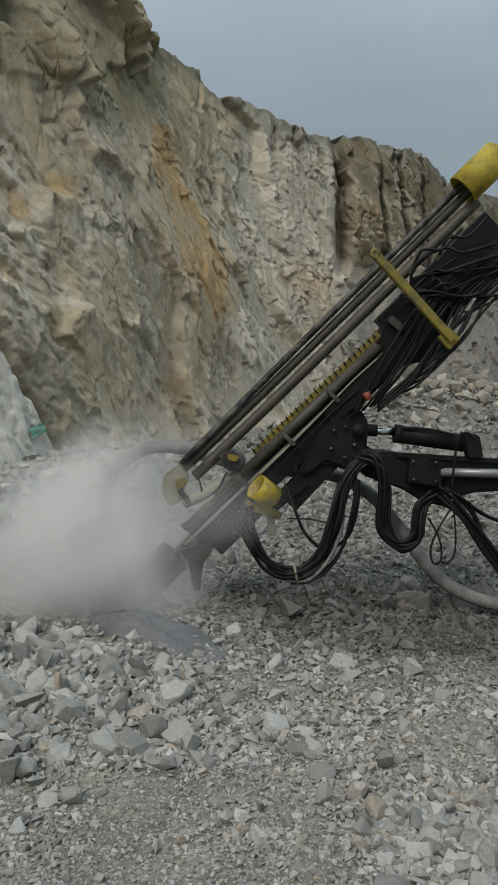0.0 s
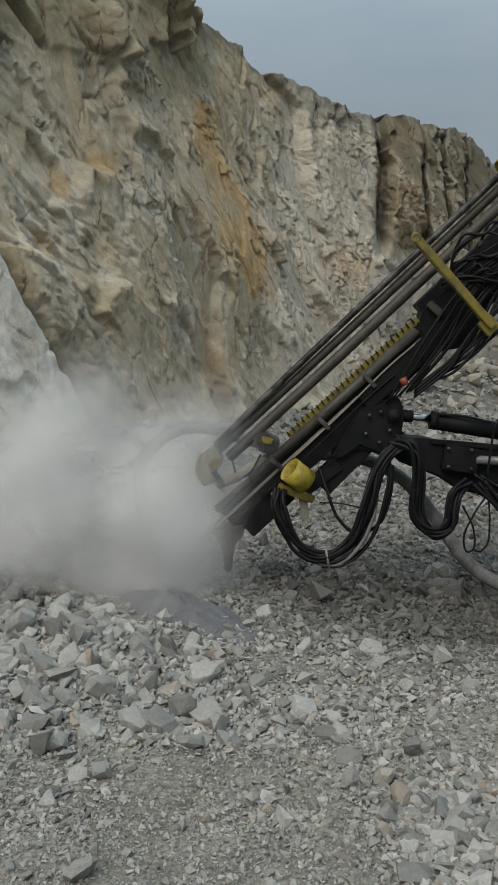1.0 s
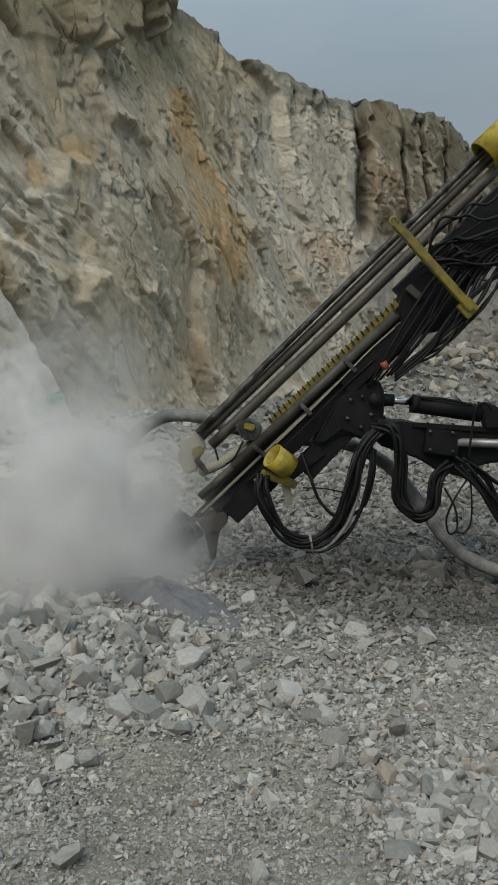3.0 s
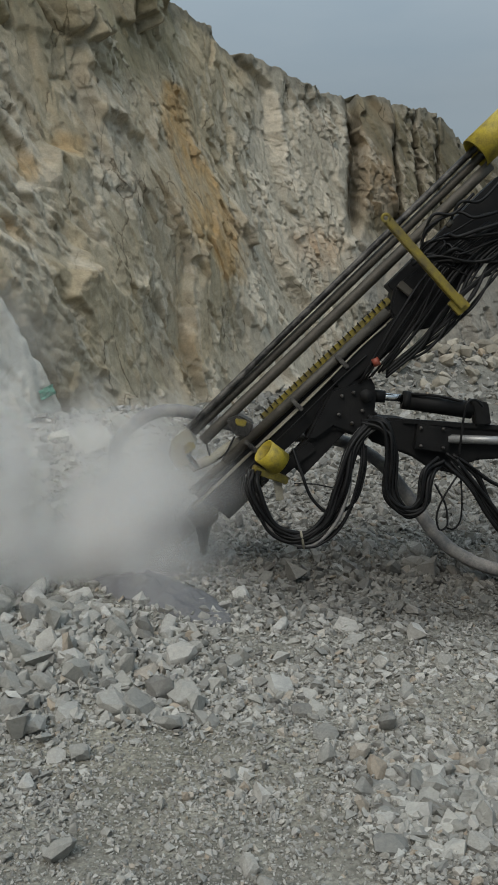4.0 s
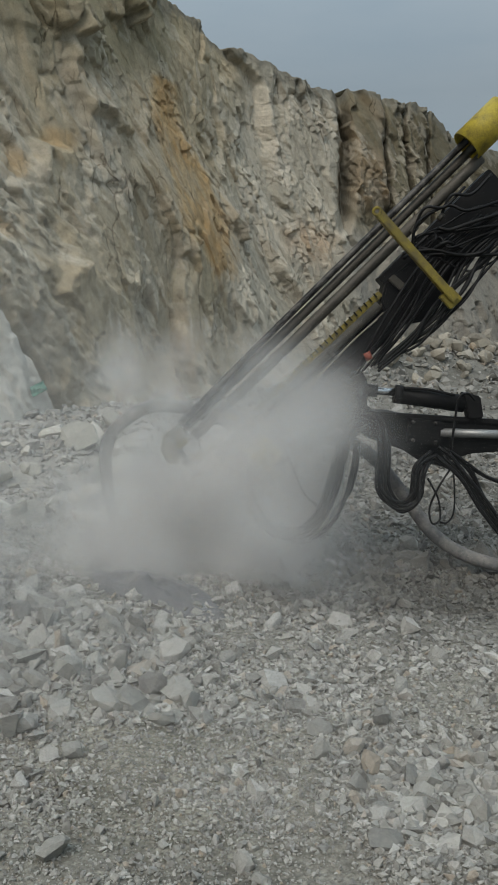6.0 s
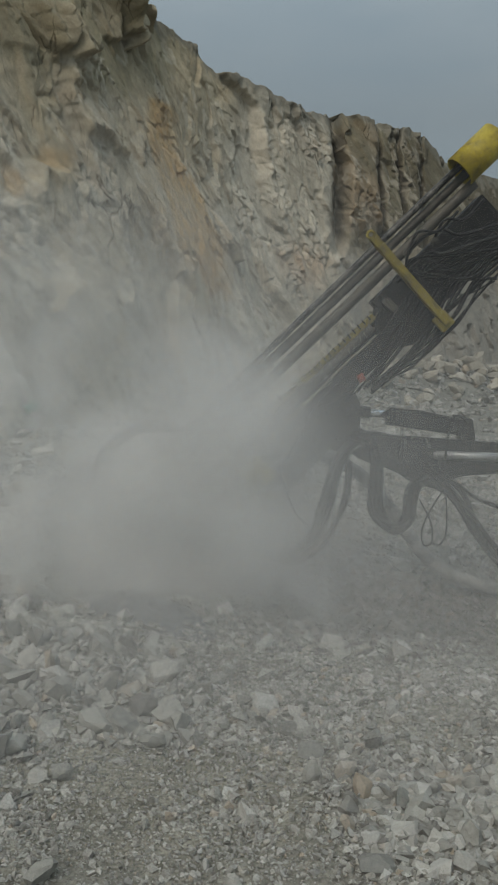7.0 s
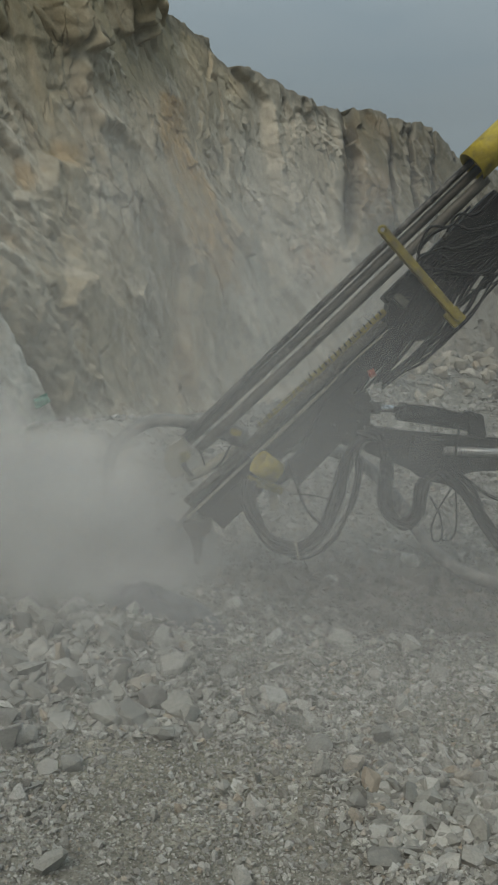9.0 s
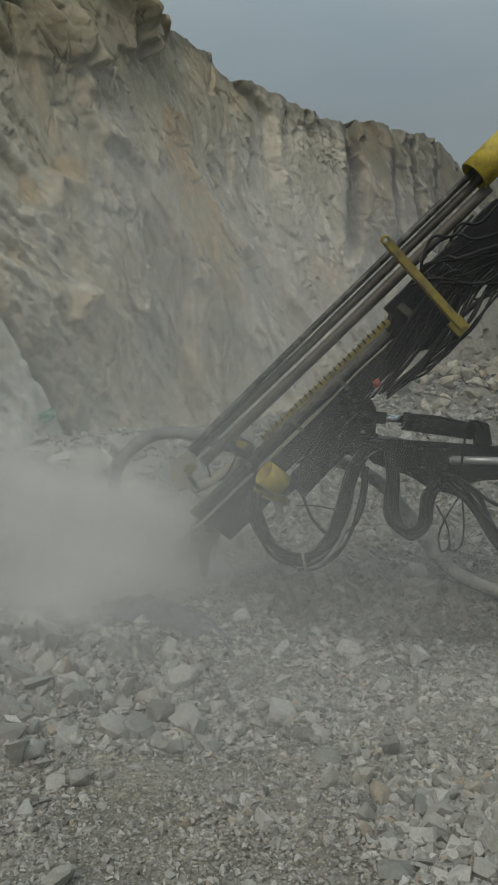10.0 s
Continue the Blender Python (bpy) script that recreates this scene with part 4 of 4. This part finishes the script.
    # bolts, fittings and clamps
    for spot in ((0.559, 5.835, 1.298), (0.635, 5.835, 1.321), (0.539, 5.835, 1.172), (0.630, 5.835, 1.115), (0.805, 5.835, 1.108), (0.697, 5.835, 1.199)):
        tube("bolt", [spot, (spot[0], spot[1] - 0.018, spot[2])], 0.013, M_DARKSTEEL, head, "", 6)
    for spot in ((1.096, 5.845, 1.086), (1.099, 5.845, 0.963), (1.247, 5.845, 1.079), (1.251, 5.845, 0.952)):
        tube("bolt", [spot, (spot[0], spot[1] - 0.018, spot[2])], 0.012, M_DARKSTEEL, boom, "", 6)
    part("gland", collar_mesh((0.978, 5.920, 1.270), (1.024, 5.920, 1.263), 0.063, 0.03), M_BLACK, rig, "", True)
    tube("pressure_pipe", [(1.028, 5.860, 1.313), (1.199, 5.860, 1.302), (1.374, 5.860, 1.265)], 0.009, M_BLACK, rig, "", 8)
    for p0, p1 in (((-0.092, 5.850, 0.987), (-0.007, 5.850, 0.910)), ((0.212, 5.850, 1.280), (0.296, 5.850, 1.196)), ((0.511, 5.850, 1.569), (0.595, 5.850, 1.486))):
        bar("rail_clamp", p0, p1, 0.03, 0.05, M_DARKSTEEL, rig)
    tube("grease_line", [(-0.149, 5.860, 0.714), (0.214, 5.850, 1.073), (0.513, 5.840, 1.380), (0.717, 5.840, 1.570)], 0.006, M_RUBBER, rig, "", 6)
    tube("grease_line", [(0.061, 5.850, 0.996), (0.363, 5.840, 1.296), (0.660, 5.840, 1.607), (0.844, 5.840, 1.776)], 0.006, M_PALE, rig, "", 6)
    # hose bundles
    rng = random.Random(5)

    def bundle(name, points, count, spread_m, radius, label):
        for i in range(count):
            o = Vector((rng.uniform(-1, 1), rng.uniform(-1, 1), rng.uniform(-1, 1))) * spread_m
            pts = []
            for j, p in enumerate(points):
                sway = Vector((rng.uniform(-1, 1), rng.uniform(-1, 1), rng.uniform(-1, 1))) * spread_m * 0.55
                pts.append(Vector(p) + o + sway)
            dusty = count > 12 and i % 3 == 0
            tube(name, pts, radius * rng.uniform(0.8, 1.15), M_HOSE if dusty else M_RUBBER, rig, "dusty grey hanging hose" if dusty else label, 8, 9)
    bundle("hydraulic_hose", [(0.770, 5.800, 1.119), (0.638, 5.740, 0.974), (0.558, 5.720, 0.703), (0.479, 5.720, 0.462), (0.310, 5.720, 0.333), (0.109, 5.720, 0.409), (-0.021, 5.720, 0.650), (-0.029, 5.760, 0.777)], 13, 0.036, 0.014, "black hanging hydraulic hose")
    bundle("hydraulic_hose", [(0.721, 5.800, 1.127), (0.845, 5.740, 1.103), (0.890, 5.720, 0.940), (0.888, 5.720, 0.675), (0.974, 5.720, 0.542), (1.104, 5.720, 0.600), (1.140, 5.740, 0.787), (1.218, 5.800, 0.855)], 12, 0.034, 0.014, "black hanging hydraulic hose")
    bundle("hydraulic_hose", [(0.663, 5.780, 1.083), (0.682, 5.720, 0.863), (0.582, 5.700, 0.486), (0.404, 5.700, 0.323), (0.253, 5.700, 0.311)], 3, 0.02, 0.009, "thin black hose")
    bundle("hydraulic_hose", [(1.278, 5.820, 0.883), (1.430, 5.800, 0.741), (1.589, 5.800, 0.529), (1.789, 5.800, 0.258)], 9, 0.04, 0.014, "black hanging hydraulic hose")
    bundle("hydraulic_hose", [(1.335, 5.820, 0.891), (1.466, 5.800, 0.799), (1.620, 5.800, 0.711), (1.850, 5.800, 0.628)], 3, 0.02, 0.010, "thin black hose")
    tube("thin_hose", [(0.233, 5.820, 0.939), (0.292, 5.760, 0.779), (0.365, 5.740, 0.611), (0.499, 5.740, 0.508), (0.648, 5.740, 0.593), (0.711, 5.760, 0.781), (0.724, 5.800, 0.967)], 0.011, M_RUBBER, rig, "thin black looped hose")
    tube("thin_hose", [(0.247, 5.840, 0.696), (0.387, 5.800, 0.700), (0.517, 5.760, 0.681)], 0.005, M_RUBBER, rig)
    tube("thin_hose", [(1.382, 5.800, 0.825), (1.267, 5.740, 0.673), (1.204, 5.740, 0.520), (1.222, 5.740, 0.412), (1.274, 5.740, 0.443), (1.263, 5.760, 0.574), (1.196, 5.800, 0.709)], 0.007, M_RUBBER, rig, "thin black looped hose")
    tube("thin_hose", [(1.359, 5.800, 0.825), (1.371, 5.760, 0.632), (1.368, 5.760, 0.478), (1.325, 5.760, 0.412), (1.272, 5.760, 0.420)], 0.006, M_RUBBER, rig, "thin black looped hose")
    tube("thin_hose", [(1.344, 5.780, 0.904), (1.364, 5.780, 1.124), (1.385, 5.780, 1.256), (1.449, 5.800, 1.281), (1.501, 5.820, 1.235)], 0.008, M_RUBBER, rig, "thin black hose")
    tube("hose_tie", [(0.289, 5.680, 0.404), (0.313, 5.680, 0.281)], 0.008, M_PALE, rig, "pale cable tie")
    # hoses along the drill
    for i in range(15):
        f = i / 14 + rng.uniform(-0.04, 0.04)
        a, b = Vector((0.662, 5.820, 1.382)).lerp(Vector((1.015, 5.820, 1.571)), f), Vector((1.125, 5.800, 2.161)).lerp(Vector((1.621, 5.800, 2.198)), f)
        mid = a.lerp(b, rng.uniform(0.35, 0.65)) + Vector((rng.uniform(-0.05, 0.09), rng.uniform(-0.07, 0.0), rng.uniform(-0.11, 0.03)))
        tube("feed_hose", [a, mid, b, b + Vector((0.35, 0, 0.28))], rng.uniform(0.006, 0.013), M_RUBBER, rig, "black feed hose", 8, 8)
    for i in range(12):
        w = lambda k: Vector((rng.uniform(-k, k), rng.uniform(-0.05, 0.05), rng.uniform(-k, k)))
        tube("feed_hose", [Vector((1.052, 5.850, 2.201)) + w(0.06), Vector((1.120, 5.800, 2.360)) + w(0.06) + Vector((0.01 * i, 0, -0.02 * i)), Vector((1.278, 5.780, 2.441)) + w(0.07) + Vector((0, 0, -0.03 * i)), Vector((1.441, 5.780, 2.466)) + w(0.06) + Vector((0, 0, -0.03 * i)), Vector((1.680, 5.800, 2.551)) + w(0.06) + Vector((0, 0, -0.03 * i))], rng.uniform(0.006, 0.013), M_RUBBER, rig, "black curved feed hose", 8, 8)
    for i in range(2):
        c = Vector((1.221, 5.780, 2.501)) + Vector((0.17 * i, 0, 0.08 * i - 0.04))
        tube("feed_hose", [c + Vector((-0.16, 0.05, -0.12)), c + Vector((-0.1, 0, 0.02)), c + Vector((0.03, 0, 0.03)), c + Vector((0.16, 0.02, 0.16))], 0.010, M_RUBBER, rig, "black hose loop", 8, 8)
        tube("fitting", [c + Vector((-0.17, 0.04, -0.13)), c + Vector((-0.14, 0.04, -0.09))], 0.018, M_STEEL, rig, "steel hose fitting", 10)
    for i in range(3):
        tube("feed_hose", [Vector((0.842, 5.780, 1.467)) + Vector((0, 0, -0.02 * i)), Vector((1.049, 5.760, 1.683)) + Vector((0.02, 0, -0.025 * i)), Vector((1.199, 5.760, 1.867)) + Vector((0.02, 0, 0.01 * i)), Vector((1.620, 5.800, 2.227)) + Vector((0.02 * i, 0, 0.02 * i))], 0.010, M_RUBBER, rig, "black feed hose", 8, 8)
    # suction hose of the dust collector
    tube("suction_hose", [(-0.816, 6.100, 0.102), (-0.983, 6.200, 0.370), (-1.052, 6.250, 0.694), (-1.025, 6.250, 0.901), (-0.933, 6.250, 1.025), (-0.751, 6.250, 1.137), (-0.527, 6.250, 1.146), (-0.264, 6.300, 1.065), (0.066, 6.350, 0.986), (0.398, 6.350, 0.959), (0.642, 6.300, 0.924), (0.885, 6.250, 0.787), (1.095, 6.250, 0.540), (1.285, 6.100, 0.280), (1.470, 6.000, 0.150), (1.700, 5.900, 0.085), (1.980, 5.850, 0.060)], 0.047, M_HOSE, rig, "grey ribbed dust suction hose", 14, 10, 0.025)
    tube("hood_hose", [(-0.458, 5.920, 0.788), (-0.317, 5.900, 0.853), (-0.209, 5.920, 0.927), (-0.094, 6.000, 0.977)], 0.035, M_PALE, rig, "dust-caked hose", 12)


def spike_mesh(p0, p1, r0, r1):
    bm = bmesh.new()
    a, b = Vector(p0), Vector(p1)
    rings = []
    for c, r in ((a, r0), (a.lerp(b, 0.45), r0 * 0.62), (b, r1), (b + Vector((0, 0, -0.015)), r1 * 0.3)):
        rings.append([bm.verts.new(c + Vector((math.cos(q) * r, math.sin(q) * r * 0.6, 0))) for q in (2 * math.pi * k / 8 for k in range(8))])
    for q0, q1 in zip(rings, rings[1:]):
        for k in range(8):
            bm.faces.new((q0[k], q0[(k + 1) % 8], q1[(k + 1) % 8], q1[k]))
    bm.faces.new(rings[0])
    bm.faces.new(rings[-1][::-1])
    bmesh.ops.recalc_face_normals(bm, faces=bm.faces)
    return bm


# ---- drill cuttings and marker ----
def build_cuttings():
    n, m = 70, 44
    a, b = np.meshgrid(np.linspace(-1, 1, n), np.linspace(-1, 1, m))
    x = -0.62 + 0.46 * a + 0.14 * b
    y = 5.25 - 0.44 * a + 0.17 * b
    r = np.sqrt(a ** 2 + b ** 2)
    h = 0.085 * np.clip(1 - r ** 2, 0, 1) * (1 + 0.5 * fbm(x * 4, y * 4, x * 0, 4) + 0.25 * fbm(x * 17, y * 17, x * 0 + 3, 3)) - 0.03 * (r > 1)
    z = ground_height(x, y) + h + 0.012
    z = np.where(r > 1, z - 0.05, z)
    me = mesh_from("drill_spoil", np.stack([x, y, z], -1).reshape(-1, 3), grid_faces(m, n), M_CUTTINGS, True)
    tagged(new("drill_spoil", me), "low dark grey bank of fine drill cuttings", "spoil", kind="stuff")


def build_marker(face):
    """A small green sheet lying against the ledge of the face."""
    bpy.context.view_layer.update()
    hit, at, nor, _ = face.ray_cast(Vector((-3.3, 2.0, 0.78)), Vector((0, 1, 0)))
    if not hit:
        at, nor = Vector((-3.3, 12.5, 0.78)), Vector((0.5, -0.8, 0.2))
    side = Vector((0, 0, 1)).cross(nor).normalized()
    up = nor.cross(side).normalized()
    bm = bmesh.new()
    bmesh.ops.create_grid(bm, x_segments=8, y_segments=4, size=0.5)
    for v in bm.verts:
        u, w = v.co.x * 0.46, v.co.y * 0.15 + v.co.x * 0.09
        v.co = at + side * u + up * w + nor * (0.07 + 0.012 * math.sin(u * 40) + 0.01 * math.cos(w * 50))
    bmesh.ops.solidify(bm, geom=bm.faces[:], thickness=0.006)
    me = bpy.data.meshes.new("marker_sheet")
    bm.to_mesh(me)
    bm.free()
    me.materials.append(M_GREEN)
    tagged(new("marker_sheet", me), "small faded green sheet against the white ledge", "marker")


# ---- dust ----
def puff_mesh(name, radius, flakes, flake_size, seed, material, flat=0.8):
    """A loose ball of soft see-through flakes, thicker towards its middle."""
    rng = np.random.default_rng(seed)
    V, F, UV, at = [], [], [], 0
    sides, rings = 14, (0.0, 0.33, 0.66, 1.0)
    for i in range(flakes):
        d = np.clip(rng.normal(0, 0.48, 3), -1.15, 1.15) * radius
        c = d * np.array([1.0, 1.0, flat])
        r = flake_size * rng.uniform(0.7, 1.35)
        tilt, head = rng.normal(0, 0.45), rng.uniform(-0.9, 0.9)
        m = np.array((Matrix.Rotation(head, 3, "Z") @ Matrix.Rotation(math.pi / 2 + tilt, 3, "X")))
        pts, uv = [[0, 0, 0]], [0.0]
        bend = rng.uniform(-0.35, 0.35)
        for q in rings[1:]:
            for k in range(sides):
                w = 2 * math.pi * k / sides
                pts.append([q * math.cos(w), q * math.sin(w), bend * q * q])
                uv.append(q)
        V.append((np.array(pts) * r) @ m.T + c)
        for k in range(sides):
            k2 = (k + 1) % sides
            F.append((at, at + 1 + k, at + 1 + k2, at + 1 + k2))
            for q in (0, 1):
                o = at + 1 + q * sides
                F.append((o + k, o + sides + k, o + sides + k2, o + k2))
        UV += uv
        at += len(pts)
    me = bpy.data.meshes.new(name)
    me.from_pydata(np.concatenate(V).tolist(), [], [f[:3] if f[2] == f[3] else f for f in F])
    layer = me.uv_layers.new(name="fade")
    vi = np.zeros(len(me.loops), np.int32)
    me.loops.foreach_get("vertex_index", vi)
    val = np.array(UV)[vi]
    layer.data.foreach_set("uv", np.stack([val, np.zeros_like(val)], 1).astype(np.float32).ravel())
    me.polygons.foreach_set("use_smooth", np.ones(len(me.polygons), bool))
    me.materials.append(material)
    return me


def puff(meshes, i, label, group):
    ob = new("dust_puff", meshes[i % len(meshes)])
    return tagged(ob, label, "dust", group, "stuff")


PUFFS, VEILS = [], []
HOLE = Vector((-0.72, 5.80, 0.0))


def build_dust():
    sizes = ((0.27, 0.24), (0.46, 0.38), (0.32, 0.27), (0.54, 0.44), (0.38, 0.32), (0.60, 0.48))
    shapes = [puff_mesh("dust_puff", ball, 16, flake, 50 + i, M_DUST) for i, (ball, flake) in enumerate(sizes)]
    for i in range(84):
        PUFFS.append(puff(shapes, i, "pale grey rock dust blowing from the drill hole", "dust puffs"))
    wide = [puff_mesh("dust_veil", 2.2, 9, 2.0, 80 + i, M_HAZE, 0.7) for i in range(3)]
    for i in range(9):
        ob = puff(wide, i, "thin pale dust hanging in the air", "dust veils")
        ob.name = "dust_veil"
        VEILS.append(ob)


def wind(t):
    """The breeze at a time: metres a second along x and z."""
    times = [-2.0, 0.0, 1.2, 2.0, 3.4, 4.1, 4.5, 5.3, 5.7, 6.3, 6.9, 8.0, 10.0]
    across = [-0.36, -0.30, -0.26, -0.30, -0.34, -0.20, 0.44, 0.52, 0.34, 0.14, -0.20, -0.42, -0.34]
    up = [0.15, 0.22, 0.22, 0.08, 0.05, 0.05, 0.08, 0.16, 0.24, 0.22, 0.14, 0.14, 0.18]
    return float(np.interp(t, times, across)), float(np.interp(t, times, up))


def motions():
    rng = random.Random(9)
    count = len(PUFFS)
    for i, ob in enumerate(PUFFS):
        born = float(np.interp(i / count, (0, 0.56, 0.72, 1), (-2.4, 5.0, 7.2, 10.0)))
        ux, uy, uz = rng.uniform(-0.24, 0.24), rng.uniform(-0.22, 0.28), rng.uniform(-0.16, 0.26)
        spin, a0 = rng.uniform(-18, 18), rng.uniform(-40, 40)
        place, rows = None, []
        for k in range(-12, 41):
            t = k * 0.25
            age = t - born
            if age < 0:
                place = HOLE + Vector((0, 0, -1.4))
            elif age < 0.5:
                place = HOLE + Vector((0.10 * ux, 0, -1.4 + 2.0 * age / 0.5))
            else:
                wx, wz = wind(t)
                old = max(0.0, age - 2.2)
                place = place + Vector((wx + ux - 0.35 * old, uy, (wz + uz) / (1 + 0.25 * age))) * 0.25
                place.x = max(place.x, -5.0)
            turn = a0 + spin * max(-1.0, min(age, 6.0)) * 0.5
            if t >= 0:
                rows.append((t, pose(place.x, place.y, place.z, 0, turn, 0)))
        walk(ob, rows)
    for i, ob in enumerate(VEILS):
        near = i < 4
        y = 3.5 + 0.28 * i if near else 8.6 + 1.0 * (i - 4)
        start = -2.4 - 0.42 * y - 1.0 * (i % 3)
        stop = (-0.3 + 0.40 * i) if near else (-2.2 + 1.2 * (i - 4))
        z = (0.45 + 0.16 * (i % 4)) if near else 1.6 + 0.5 * (i % 3)
        enter = (4.8 + 0.2 * i) if near else (5.0 + 0.12 * i)
        walk(ob, [(0.0, pose(start - 1.5, y, z)), (enter, pose(start, y, z)), (enter + 1.9, pose(stop, y, z + 0.15, 0, 12, 0)),
                  (8.5, pose(stop + (0.1 if near else 0.2), y, z + (0.1 if near else 0.45), 0, 18, 0)),
                  (10.0, pose(stop - (0.9 if near else 0.1), y, z + (0.0 if near else 0.9), 0, 26, 0))])


build_ground()
build_marker(build_cliff())
build_cuttings()
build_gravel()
build_rubble()
build_rocks()
build_rig()
build_dust()
motions()
